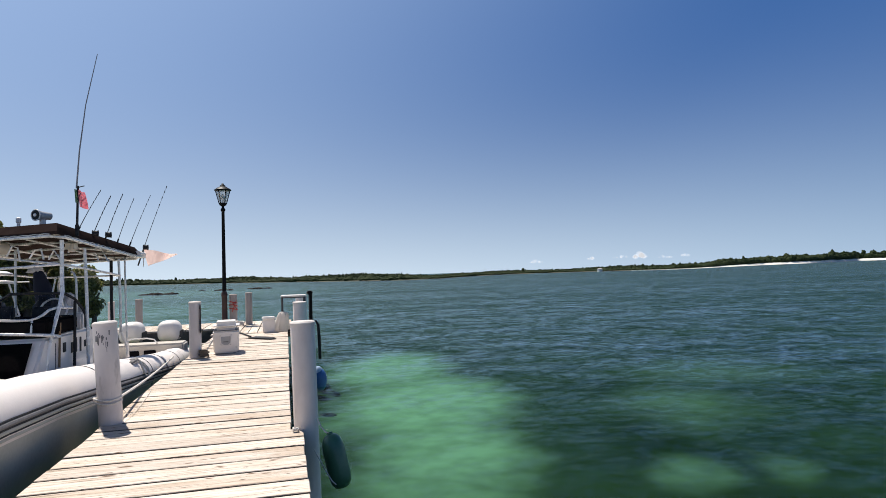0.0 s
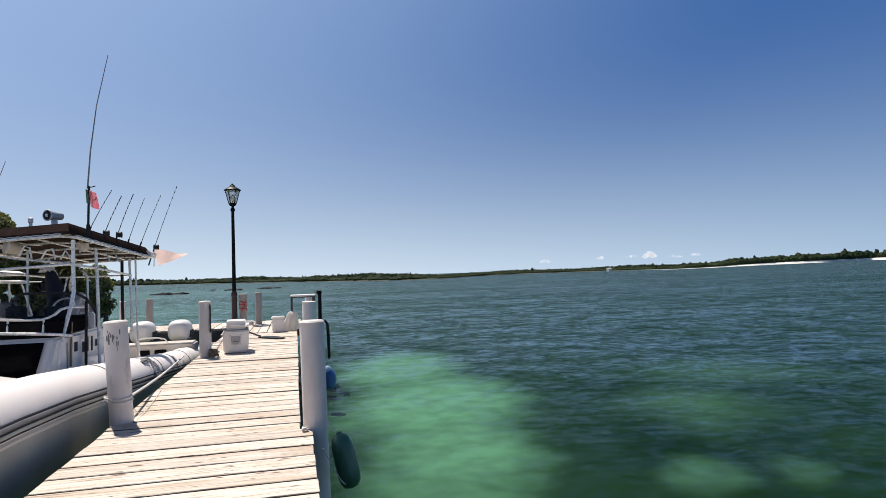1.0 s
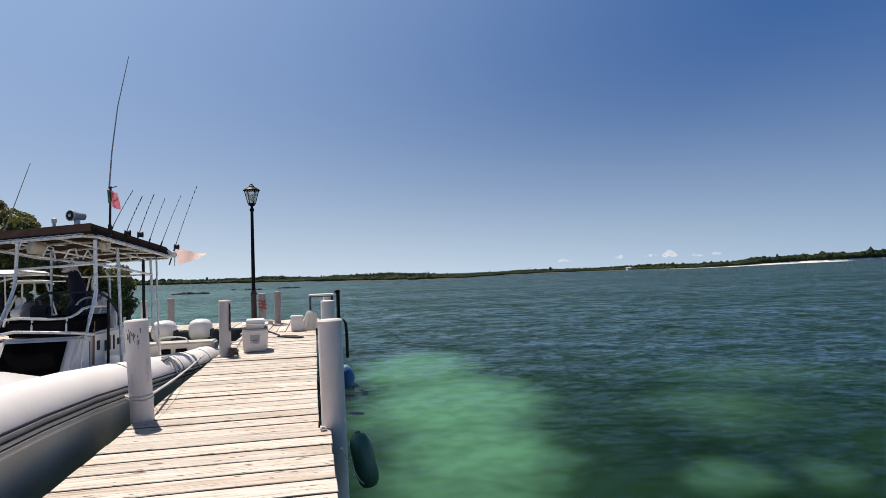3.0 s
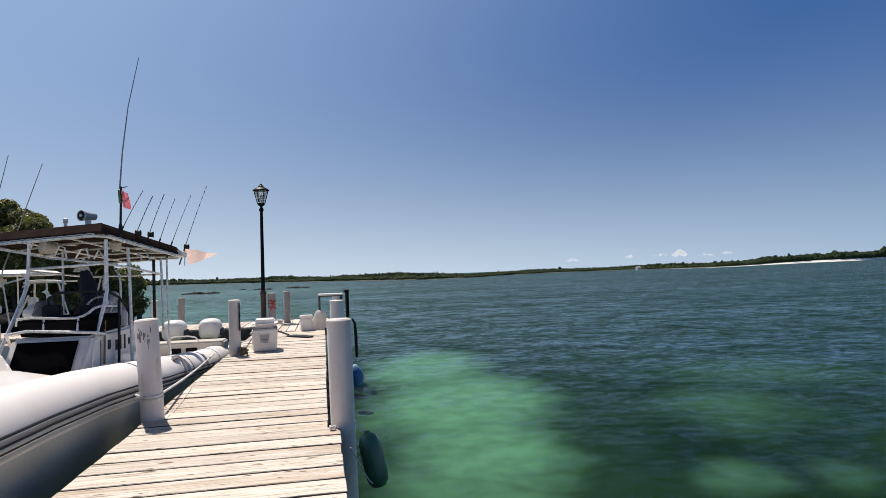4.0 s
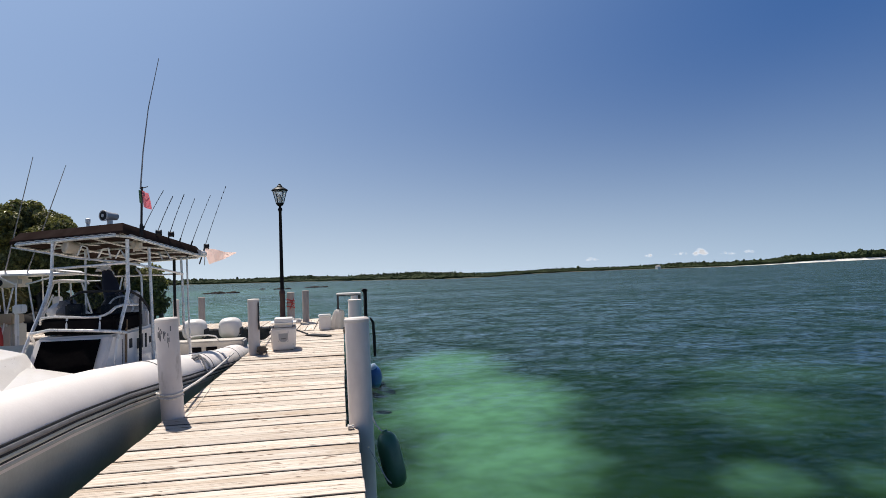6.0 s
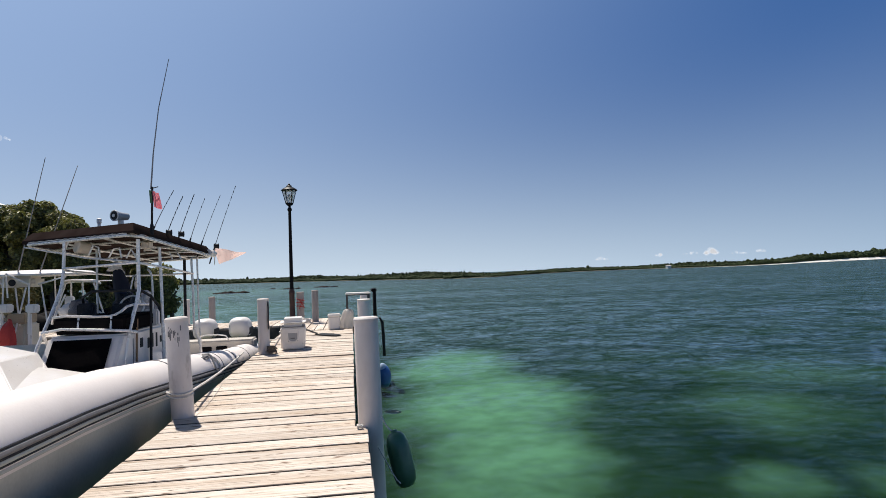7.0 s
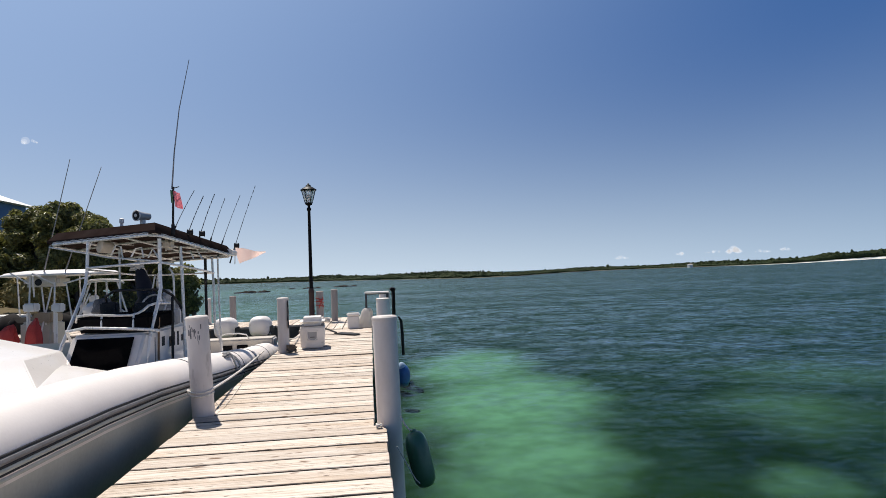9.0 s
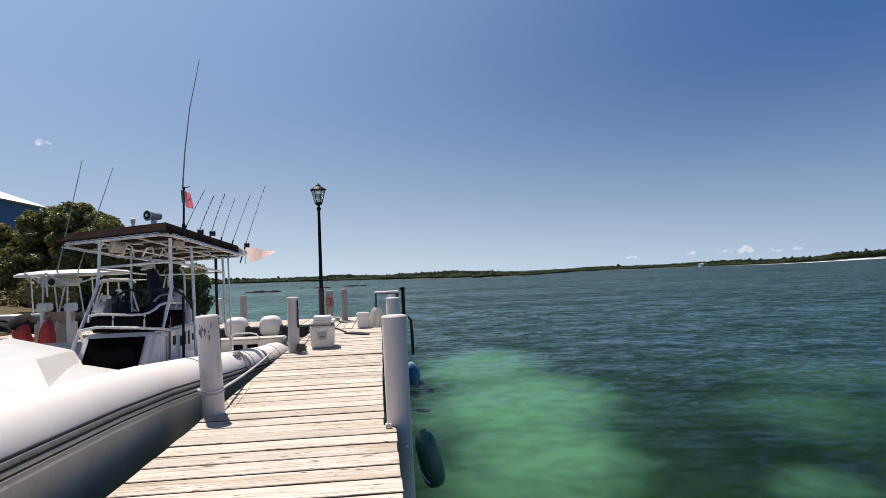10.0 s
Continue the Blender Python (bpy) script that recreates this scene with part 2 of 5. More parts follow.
ROPE = surface("pale_rope", (0.76, 0.73, 0.68), (0.55, 0.51, 0.46), 30, 0.9, 0, 0.3, 120)
DARK = surface("dark_panel", (0.008, 0.007, 0.008), (0.014, 0.013, 0.013), 5, 0.6, 0, 0.02)
RED = surface("red_canvas", (0.46, 0.040, 0.030), (0.34, 0.028, 0.025), 6, 0.7, 0, 0.1)
BLUE = surface("blue_plastic", (0.05, 0.16, 0.42), (0.04, 0.11, 0.30), 6, 0.4, 0, 0.05)
GREEN = surface("green_vinyl", (0.07, 0.19, 0.105), (0.05, 0.14, 0.08), 6, 0.35, 0, 0.05, 40, (1, 1, 1), 0, 0.2, ((0.10, 0.14, 0.10), 8, 0.06))
LEAF = surface("mangrove_leaf", (0.06, 0.07, 0.018), (0.33, 0.29, 0.095), 2.4, 0.48, 0, 0, 6)
LEAF_FAR = surface("far_scrub", (0.016, 0.032, 0.010), (0.045, 0.058, 0.020), 0.08, 0.8, 0, 0, 0.6)
BARK = surface("grey_bark", (0.16, 0.13, 0.10), (0.08, 0.065, 0.05), 8, 0.9, 0, 0.5)
SANDM = surface("white_sand", (0.88, 0.86, 0.80), (0.78, 0.75, 0.68), 0.05, 0.95, 0, 0, 0.8)
SOIL = surface("dry_soil", (0.16, 0.12, 0.07), (0.08, 0.07, 0.035), 1.2, 0.95, 0, 0.5, 9)
ROCK = surface("dark_rock", (0.010, 0.009, 0.009), (0.028, 0.024, 0.022), 0.8, 0.95, 0, 0.3, 5)
for m in (CANVAS, CANVAS_UNDER, DARK):
    m.node_tree.nodes["Principled BSDF"].inputs["Specular IOR Level"].default_value = 0.0
for m in (RUBBER, BLACK_METAL, WOOD, LEAF_FAR, ROCK, SOIL):
    m.node_tree.nodes["Principled BSDF"].inputs["Specular IOR Level"].default_value = 0.12
def sheer(m, colour, share):
    """Let daylight through a thin cloth."""
    t = m.node_tree
    thin, mixed = t.nodes.new("ShaderNodeBsdfTranslucent"), t.nodes.new("ShaderNodeMixShader")
    thin.inputs[0].default_value, mixed.inputs[0].default_value = (*colour, 1), share
    t.links.new(t.nodes["Principled BSDF"].outputs[0], mixed.inputs[1])
    t.links.new(thin.outputs[0], mixed.inputs[2])
    t.links.new(mixed.outputs[0], t.nodes["Material Output"].inputs["Surface"])
    return m


# leaves differ one from another, and light passes through them
t = LEAF.node_tree
each, tone, tint = t.nodes.new("ShaderNodeNewGeometry"), t.nodes.new("ShaderNodeMapRange"), t.nodes.new("ShaderNodeVectorMath")
tone.inputs[3].default_value, tone.inputs[4].default_value = 0.3, 2.0
tint.operation = "SCALE"
t.links.new(each.outputs["Random Per Island"], tone.inputs[0])
t.links.new(t.nodes["Principled BSDF"].inputs["Base Color"].links[0].from_socket, tint.inputs[0])
t.links.new(tone.outputs[0], tint.inputs["Scale"])
t.links.new(tint.outputs[0], t.nodes["Principled BSDF"].inputs["Base Color"])
sheer(LEAF, (0.20, 0.21, 0.05), 0.24)
SEA = water_material()
BED = seabed_material()


# ---- shape helpers ----
def part(name, bm, material, parent=None, label="", smooth=True):
    me = bpy.data.meshes.new(name)
    bm.normal_update()
    bm.to_mesh(me)
    bm.free()
    me.materials.append(material)
    if smooth:
        me.polygons.foreach_set("use_smooth", [True] * len(me.polygons))
        me.set_sharp_from_angle(angle=radians(38))
    ob = new(name, me)
    if parent:
        ob.parent = parent
        ob.matrix_parent_inverse = parent.matrix_basis.inverted()
    if label:
        ob["label"] = label
    return ob


def thing(name, m, label, category, group="", kind=""):
    ob = new(name)
    ob.empty_display_size = 0.1
    ob.matrix_basis = m
    return tagged(ob, label, category, group, kind)


def box(x0, y0, z0, x1, y1, z1, bevel=0.01, seg=2, bm=None):
    bm = bm or bmesh.new()
    r = bmesh.ops.create_cube(bm, size=1, matrix=Matrix.LocRotScale(((x0 + x1) / 2, (y0 + y1) / 2, (z0 + z1) / 2), None, (abs(x1 - x0), abs(y1 - y0), abs(z1 - z0))))
    if bevel:
        edges = {e for v in r["verts"] for e in v.link_edges}
        bmesh.ops.bevel(bm, geom=list(edges), offset=bevel, segments=seg, affect="EDGES", clamp_overlap=True)
    return bm


def spin(profile, seg=20, m=Matrix(), bm=None):
    """A turned shape from (radius, height) pairs, with its ends closed."""
    bm = bm or bmesh.new()
    rings = [[bm.verts.new(m @ Vector((r * math.cos(2 * math.pi * k / seg), r * math.sin(2 * math.pi * k / seg), z))) for k in range(seg)] for r, z in profile]
    for a, b in zip(rings, rings[1:]):
        for k in range(seg):
            bm.faces.new((a[k], a[(k + 1) % seg], b[(k + 1) % seg], b[k]))
    bm.faces.new(rings[0][::-1])
    bm.faces.new(rings[-1])
    return bm


def pipe(points, r, seg=8, bm=None, rounds=0):
    """A round bar along points; r: one radius or one for each point. rounds: times the corners are cut."""
    pts = [Vector(p) for p in points]
    for _ in range(rounds):
        cut = [pts[0]]
        for a, b in zip(pts, pts[1:]):
            cut += [a.lerp(b, 0.25), a.lerp(b, 0.75)]
        pts = cut + [pts[-1]]
    rs = r if isinstance(r, (list, tuple)) else [r] * len(pts)
    if len(rs) != len(pts):
        rs = [rs[min(int(k * len(rs) / len(pts)), len(rs) - 1)] for k in range(len(pts))]
    bm = bm or bmesh.new()
    side = None
    rings = []
    for k, p in enumerate(pts):
        d = (pts[min(k + 1, len(pts) - 1)] - pts[max(k - 1, 0)]).normalized()
        if side is None:
            side = d.cross(Vector((0, 0, 1)) if abs(d.z) < 0.9 else Vector((1, 0, 0))).normalized()
        side = (side - d * side.dot(d)).normalized()
        up = d.cross(side)
        rings.append([bm.verts.new(p + rs[k] * (math.cos(2 * math.pi * j / seg) * side + math.sin(2 * math.pi * j / seg) * up)) for j in range(seg)])
    for a, b in zip(rings, rings[1:]):
        for j in range(seg):
            bm.faces.new((a[j], a[(j + 1) % seg], b[(j + 1) % seg], b[j]))
    bm.faces.new(rings[0][::-1])
    bm.faces.new(rings[-1])
    return bm


def prism(outline, z0, z1, bevel=0.0, m=Matrix()):
    """A slab with the given outline in x and y."""
    bm = bmesh.new()
    low, high = [bm.verts.new(m @ Vector((x, y, z0))) for x, y in outline], [bm.verts.new(m @ Vector((x, y, z1))) for x, y in outline]
    n = len(outline)
    for k in range(n):
        bm.faces.new((low[k], low[(k + 1) % n], high[(k + 1) % n], high[k]))
    bm.faces.new(low[::-1])
    bm.faces.new(high)
    bmesh.ops.recalc_face_normals(bm, faces=bm.faces)
    if bevel:
        bmesh.ops.bevel(bm, geom=list(bm.edges), offset=bevel, segments=2, affect="EDGES", clamp_overlap=True)
    return bm


def sag(a, b, drop, n=12):
    a, b = Vector(a), Vector(b)
    return [a.lerp(b, k / n) - Vector((0, 0, drop * 4 * (k / n) * (1 - k / n))) for k in range(n + 1)]


def lumpy(center, size, seed, sub=3, rough=0.25, scale=4.0):
    bm = bmesh.new()
    bmesh.ops.create_icosphere(bm, subdivisions=sub, radius=1)
    for v in bm.verts:
        p = v.co.copy()
        k = 1 + rough * noise.noise(p * scale * 0.5 + Vector((seed, 0, 0))) + rough * 0.5 * noise.noise(p * scale + Vector((0, seed, 0)))
        v.co = Vector((center[0] + p.x * k * size[0], center[1] + p.y * k * size[1], center[2] + max(p.z * k, -0.85) * size[2]))
    return bm


# ---- sea and seabed ----
bm = bmesh.new()
bmesh.ops.create_grid(bm, x_segments=2, y_segments=2, size=4500)
water = tagged(part("water", bm, SEA, smooth=False), "clear choppy turquoise sea over sand and sea grass", "sea", kind="structure")
water.location.z = WATER
bm = bmesh.new()
bmesh.ops.create_grid(bm, x_segments=2, y_segments=2, size=4500)
bed = tagged(part("ground", bm, BED, smooth=False), "seabed of dark sea grass with pale sand patches", "seabed", kind="structure")
bed.location.z = WATER - 0.45

# ---- dock ----
X0, X1, HEAD = -1.50, 0.0, 13.8
dock = thing("dock", pose(0, 0, 0), "weathered timber dock with bleached cross planks and a wider head", "dock", kind="structure")
for x in (X0 + 0.12, (X0 + X1) / 2, X1 - 0.1):
    part("stringer", box(x - 0.04, -5, -0.26, x + 0.04, HEAD + 0.1, -0.045, 0.006), BEAM, dock)
for y in (15.75, 16.6, 17.45):
    part("stringer", box(-9.4, y - 0.04, -0.30, 0.1, y + 0.04, -0.045, 0.006), BEAM, dock)
part("fascia", box(-9.4, 15.56, -0.36, X0 - 0.02, 15.60, -0.05, 0.006), BEAM, dock, "dark stained edge board")
for x in (-8.4, -6.6, -4.6, -2.6, -0.4):
    part("under_post", spin([(0.10, -2.6), (0.10, -0.30)], 12, pose(x, 16.6, 0)), BEAM, dock)


def pile(x, y, top, r, material, label, base=-2.6, lean=(0, 0)):
    ob = thing("dock_pile", pose(x, y, 0, lean[0], lean[1]), label, "pile", "piles of the dock")
    part("shaft", spin([(r * 1.02, base), (r, -0.2), (r, top - 0.02), (r * 0.96, top - 0.006)], 24, pose(x, y, 0, lean[0], lean[1])), material, ob)
    part("cap", spin([(r * 1.03, top - 0.022), (r * 1.05, top - 0.014), (r * 1.04, top), (r * 0.9, top + 0.012), (r * 0.3, top + 0.016)], 24, pose(x, y, 0, lean[0], lean[1])), material, ob, "worn pile cap")
    return ob


near_pile = pile(0.118, 4.84, 0.815, 0.094, PILE_WHITE, "thick white-sleeved pile at the dock's edge", lean=(0, -1.0))
moor_pile = pile(-1.448, 5.57, 0.84, 0.092, PILE_WHITE, "white mooring pile with dark scuff marks and rope", lean=(0, -2.9))
mid_pile = pile(-1.37, 9.89, 0.84, 0.088, PILE_WHITE, "white mooring pile with a dark rubbing strip")

for z, h, dz in ((0.76, 0.035, 0), (0.66, 0.085, 1), (0.53, 0.06, 2), (0.42, 0.045, 3)):
    part("scuff_mark", lumpy((-1.290 + 0.003 * (dz % 2), 9.850, z), (0.008, 0.034 + 0.006 * dz, h * 1.25), z * 9, 3, 0.5, 3.5), RUBBER, mid_pile, "dark rubbed patch")
rng = random.Random(4)
for k in range(22):
    x, z = -1.487 + rng.uniform(-0.05, 0.055), rng.choice((0.74, 0.74, 0.70, 0.60)) + rng.uniform(-0.035, 0.035)
    w, h = rng.uniform(0.004, 0.010), rng.uniform(0.012, 0.05)
    y = 5.57 - math.sqrt(max(0.0, 0.0925 ** 2 - (x + 1.487) ** 2))
    part("scuff_mark", box(x - w / 2, y - 0.0015, z - h / 2, x + w / 2, y + 0.004, z + h / 2, 0.001, 1), RUBBER_GREY, moor_pile, "dark paint mark")
for z in (0.185, 0.215):
    part("rope_turn", pipe([(-1.47 + 0.105 * math.cos(a * math.pi / 10), 5.57 + 0.105 * math.sin(a * math.pi / 10), z + 0.008 * math.sin(a * 0.7)) for a in range(21)], 0.008, 6), ROPE, moor_pile, "rope turn")
pile(-3.76, 17.4, 0.72, 0.085, PILE_GREY, "weathered grey pile on the dock head")
pile(-4.42, 17.42, 0.68, 0.08, PILE_WHITE, "pale slim pile on the dock head")
strap_pile = pile(-1.42, 17.45, 0.76, 0.10, PILE_GREY, "grey pile with red straps beside the lamp post")
pile(-0.96, 16.45, 0.81, 0.085, PILE_GREY, "greyish wooden pile on the dock head")
pile(0.245, 12.9, 0.66, 0.135, PILE_WHITE, "white pile at the dock's outer edge")
pile(0.33, 15.2, 0.72, 0.13, PILE_WHITE, "white pile beside the cleaning table")
for k, (z, t) in enumerate(((0.46, 10), (0.56, -14), (0.36, 4))):
    part("strap", pipe([(-1.42 + 0.108 * math.cos(a * math.pi / 8), 17.45 + 0.108 * math.sin(a * math.pi / 8), z + 0.03 * math.sin(a * math.pi / 8 + t)) for a in range(17)], 0.012, 6), RED, strap_pile, "red strap")
for a, b in (((-1.45, 17.33, 0.58), (-1.30, 17.34, 0.34)), ((-1.33, 17.34, 0.60), (-1.44, 17.33, 0.30))):
    part("strap", pipe([a, b], 0.011, 6), RED, strap_pile, "red strap")


def lamp_post(x, y):
    m = pose(x, y, 0)
    ob = thing("lamp_post", m, "black cast lamp post with a glazed lantern", "lamp post")
    part("base", spin([(0.10, 0), (0.10, 0.05), (0.075, 0.09), (0.07, 0.72), (0.085, 0.74), (0.08, 0.80), (0.052, 0.86)], 16, m), surface("rusty_base", (0.06, 0.03, 0.025), (0.03, 0.02, 0.02), 6, 0.7, 0, 0.2), ob, "rust-brown post base")
    part("pole", spin([(0.052, 0.84), (0.046, 2.0), (0.04, 3.02), (0.06, 3.05), (0.062, 3.09), (0.035, 3.13), (0.035, 3.17), (0.09, 3.20), (0.095, 3.225)], 16, m), BLACK_METAL, ob)
    lantern = part("lantern", spin([(0.10, 3.225), (0.105, 3.25), (0.098, 3.255)], 6, m), BLACK_METAL, ob, "black lantern with flared glass sides")
    for k in range(6):
        a = 2 * math.pi * k / 6
        part("bar", pipe([m @ Vector((0.098 * math.cos(a), 0.098 * math.sin(a), 3.24)), m @ Vector((0.19 * math.cos(a), 0.19 * math.sin(a), 3.60))], 0.011, 6), BLACK_METAL, lantern)
    glass = bpy.data.materials.new("lantern_glass")
    glass.use_nodes = True
    b = glass.node_tree.nodes["Principled BSDF"]
    b.inputs["Base Color"].default_value = (0.92, 0.93, 0.92, 1)
    b.inputs["Roughness"].default_value, b.inputs["Transmission Weight"].default_value, b.inputs["Alpha"].default_value = 0.25, 0.6, 0.55
    for k in range(6):
        a, c = 2 * math.pi * k / 6, 2 * math.pi * (k + 1) / 6
        bm = bmesh.new()
        vs = [bm.verts.new(m @ Vector((r * math.cos(q) * 0.985, r * math.sin(q) * 0.985, z))) for r, q, z in ((0.098, a, 3.245), (0.098, c, 3.245), (0.188, c, 3.60), (0.188, a, 3.60))]
        f = bm.faces.new(vs)
        bmesh.ops.solidify(bm, geom=[f], thickness=0.004)
        part("pane", bm, glass, lantern, "frosted glass pane", smooth=False)
    part("bulb", spin([(0.02, 3.25), (0.022, 3.33), (0.045, 3.38), (0.05, 3.43), (0.035, 3.48), (0.01, 3.50)], 12, m), PLASTIC, lantern, "white bulb")
    part("roof", spin([(0.20, 3.595), (0.225, 3.60), (0.225, 3.62), (0.17, 3.66), (0.10, 3.70), (0.075, 3.705), (0.075, 3.735), (0.05, 3.755), (0.03, 3.76), (0.035, 3.785), (0.012, 3.80)], 12, m), BLACK_METAL, lantern, "stepped black lantern roof")
    return ob


lamp_post(-1.64, 17.4)


def cooler(m):
    place = m
    m = place @ Matrix.Scale(1.05, 4)
    ob = thing("cooler", place, "white plastic cooler box with hinged lid on the dock", "cooler")
    bm = bmesh.new()
    lo, hi = (0.174, 0.258), (0.187, 0.277)
    vs = [bm.verts.new(m @ Vector((sx * w, sy * d, z))) for (w, d), z in ((lo, 0.012), (hi, 0.345)) for sx, sy in ((-1, -1), (1, -1), (1, 1), (-1, 1))]
    for q in ((3, 2, 1, 0), (4, 5, 6, 7), (0, 1, 5, 4), (1, 2, 6, 5), (2, 3, 7, 6), (3, 0, 4, 7)):
        bm.faces.new([vs[k] for k in q])
    bmesh.ops.bevel(bm, geom=list(bm.edges), offset=0.022, segments=3, affect="EDGES")
    body = part("body", bm, PLASTIC, ob)
    bm = box(-0.192, -0.284, 0.352, 0.192, 0.284, 0.482, 0.062, 7)
    bm.transform(m)
    part("lid", bm, PLASTIC, ob, "rounded white lid")
    bm = box(-0.180, -0.270, 0.343, 0.180, 0.270, 0.352, 0.002, 1)
    bm.transform(m)
    part("seal", bm, RUBBER_GREY, ob, "dark lid seam")
    part("handle", pipe([m @ Vector(p) for p in ((-0.075, -0.272, 0.28), (-0.08, -0.288, 0.27), (-0.07, -0.285, 0.13), (0.07, -0.285, 0.13), (0.08, -0.288, 0.27), (0.075, -0.272, 0.28))], 0.011, 8, None, 1), PLASTIC, ob, "swing handle")
    # flat box; the shade of the handle recess is put into its grey
    bm = box(-0.075, -0.277, 0.135, 0.075, -0.262, 0.262, 0.006, 1)
    bm.transform(m)
    part("handle_recess", bm, surface("cooler_shadow_grey", (0.45, 0.44, 0.43), (0.38, 0.37, 0.36), 6, 0.5), ob, "handle recess with its shade put into the grey")
    bm = box(-0.035, -0.281, 0.175, 0.035, -0.272, 0.19, 0.002, 1)
    bm.transform(m)
    part("badge", bm, RUBBER_GREY, ob, "small grey badge bar")
    for sx in (-1, 1):
        bm = box(sx * 0.12 - 0.025, -0.23, 0.0, sx * 0.12 + 0.025, 0.23, 0.03, 0.006, 1)
        bm.transform(m)
        part("foot", bm, RUBBER_GREY, ob)
    return ob


cooler(pose(-0.965, 10.38, 0.003, 0, 0, 3))

# bait bucket box, bag and boat hook near the dock head
m = pose(-0.40, 13.75, 0.003, 0, 0, 4)
tub = thing("bait_box", m, "small white lidded plastic box on the planks", "box")
bm = box(-0.125, -0.125, 0, 0.125, 0.125, 0.28, 0.02, 3)
bm.transform(m)
part("body", bm, PLASTIC, tub)
bm = box(-0.14, -0.14, 0.275, 0.14, 0.14, 0.335, 0.018, 3)
bm.transform(m)
part("lid", bm, PLASTIC, tub, "white snap-on lid")


CLOTH = surface("white_cloth", (0.84, 0.80, 0.76), (0.72, 0.67, 0.63), 6, 0.9, 0, 0.3, 30)
bm = bmesh.new()
rings = []
for k, (r, z, dx) in enumerate(((0.21, 0.003, -0.02), (0.20, 0.07, -0.01), (0.165, 0.16, 0.02), (0.135, 0.25, 0.05), (0.13, 0.33, 0.07), (0.10, 0.39, 0.075), (0.03, 0.415, 0.06))):
    ringv = []
    for j in range(40):
        a = j * math.pi / 20
        fold = 1 + (0.16 * math.sin(5 * a + 0.4 * k) + 0.10 * math.sin(9 * a + 1.3 * k)) * (1.15 - 0.12 * k)
        ringv.append(bm.verts.new((-0.17 + dx + r * fold * math.cos(a), 13.95 + 0.9 * r * fold * math.sin(a), z + 0.012 * math.sin(7 * a + k) * (k > 0))))
    rings.append(ringv)
for a, b in zip(rings, rings[1:]):
    for j in range(40):
        bm.faces.new((a[j], a[(j + 1) % 40], b[(j + 1) % 40], b[j]))
bm.faces.new(rings[0][::-1])
bm.faces.new(rings[-1])
bag = tagged(part("cloth_bag", bm, sheer(surface("thin_white_sack", (0.86, 0.82, 0.79), (0.76, 0.71, 0.67), 6, 0.8, 0, 0.3, 30), (0.88, 0.84, 0.80), 0.55)), "crumpled white cloth bag slumped on the dock", "bag")
hook = thing("boat_hook", pose(-0.8, 13.2, 0), "thin dark boat hook with a flat blade lying down", "boat hook")
part("shaft", pipe([(-1.30, 14.6, 0.02), (-1.02, 13.9, 0.018), (-0.72, 12.75, 0.018)], 0.015, 8, None, 1), RUBBER, hook)
part("blade", prism([(-0.76, 12.52), (-0.32, 12.02), (-0.22, 12.12), (-0.38, 12.5), (-0.62, 12.72)], 0.006, 0.024, 0.005), RUBBER, hook, "flat black blade")
coil = tagged(part("rope_heap", pipe([(-1.17 + (0.10 + 0.02 * math.sin(a * 1.7)) * math.cos(a * 0.6), 16.0 + 0.14 * math.sin(a * 0.6), 0.03 + 0.0012 * a + 0.03 * (a % 9 == 4)) for a in range(70)], 0.016, 6), ROPE), "loose heap of pale rope on the planks", "rope")

knot = tagged(part("rope_knot", pipe([(0.035 + 0.02 * math.cos(a * 0.9), 4.70 + 0.02 * math.sin(a * 1.3), 0.012 + 0.0008 * a) for a in range(26)], 0.007, 6, None, 1), ROPE), "small white rope knot at the pile's foot", "rope")
heap = tagged(part("dark_rope_heap", pipe([(-1.24 + (0.06 + 0.015 * math.sin(a)) * math.cos(a * 0.7), 9.80 + 0.10 * math.sin(a * 0.7), 0.02 + 0.0022 * a) for a in range(45)], 0.014, 6, None, 1), BARK), "small dark heap of rope beside a pile", "rope")

# cleaning table and ladder at the outer edge
m = pose(0.1, 14.3, 0)
table = thing("cleaning_table", m, "small fish cleaning table with a white top", "table")
part("tabletop", box(-0.14, 13.95, 0.74, 0.42, 14.6, 0.775, 0.012), PLASTIC, table, "thin white board")
DARKSTEEL = surface("dark_steel", (0.06, 0.065, 0.07), (0.10, 0.10, 0.10), 9, 0.5, 0.6, 0.05)
for x in (-0.11, 0.38):
    for y in (13.99, 14.55):
        part("leg", box(x - 0.022, y - 0.022, 0.0 if x < 0.1 else -0.3, x + 0.022, y + 0.022, 0.742, 0.004, 1), DARKSTEEL, table)
part("rail", box(-0.11, 13.975, 0.718, 0.38, 14.0, 0.738, 0.004, 1), DARKSTEEL, table)
part("rail", box(-0.11, 14.54, 0.718, 0.38, 14.565, 0.738, 0.004, 1), DARKSTEEL, table)
ladder = thing("dock_ladder", pose(0.5, 13.4, 0), "black steel ladder hooked over the dock's edge", "ladder")
for y in (13.2, 13.62):
    part("rail", box(0.455, y - 0.03, -0.95, 0.515, y + 0.03, 0.86, 0.008, 1), BLACK_METAL, ladder)
    part("bracket", box(0.0, y - 0.02, 0.01, 0.46, y + 0.02, 0.05, 0.006, 1), BLACK_METAL, ladder)
for z in (-0.75, -0.5, -0.25, 0.0, 0.80):
    part("rung", pipe([(0.485, 13.2, z), (0.485, 13.62, z)], 0.024, 8), BLACK_METAL, ladder)
part("hand_grip", box(0.41, 13.16, 0.80, 0.53, 13.66, 0.875, 0.02, 2), BLACK_METAL, ladder)

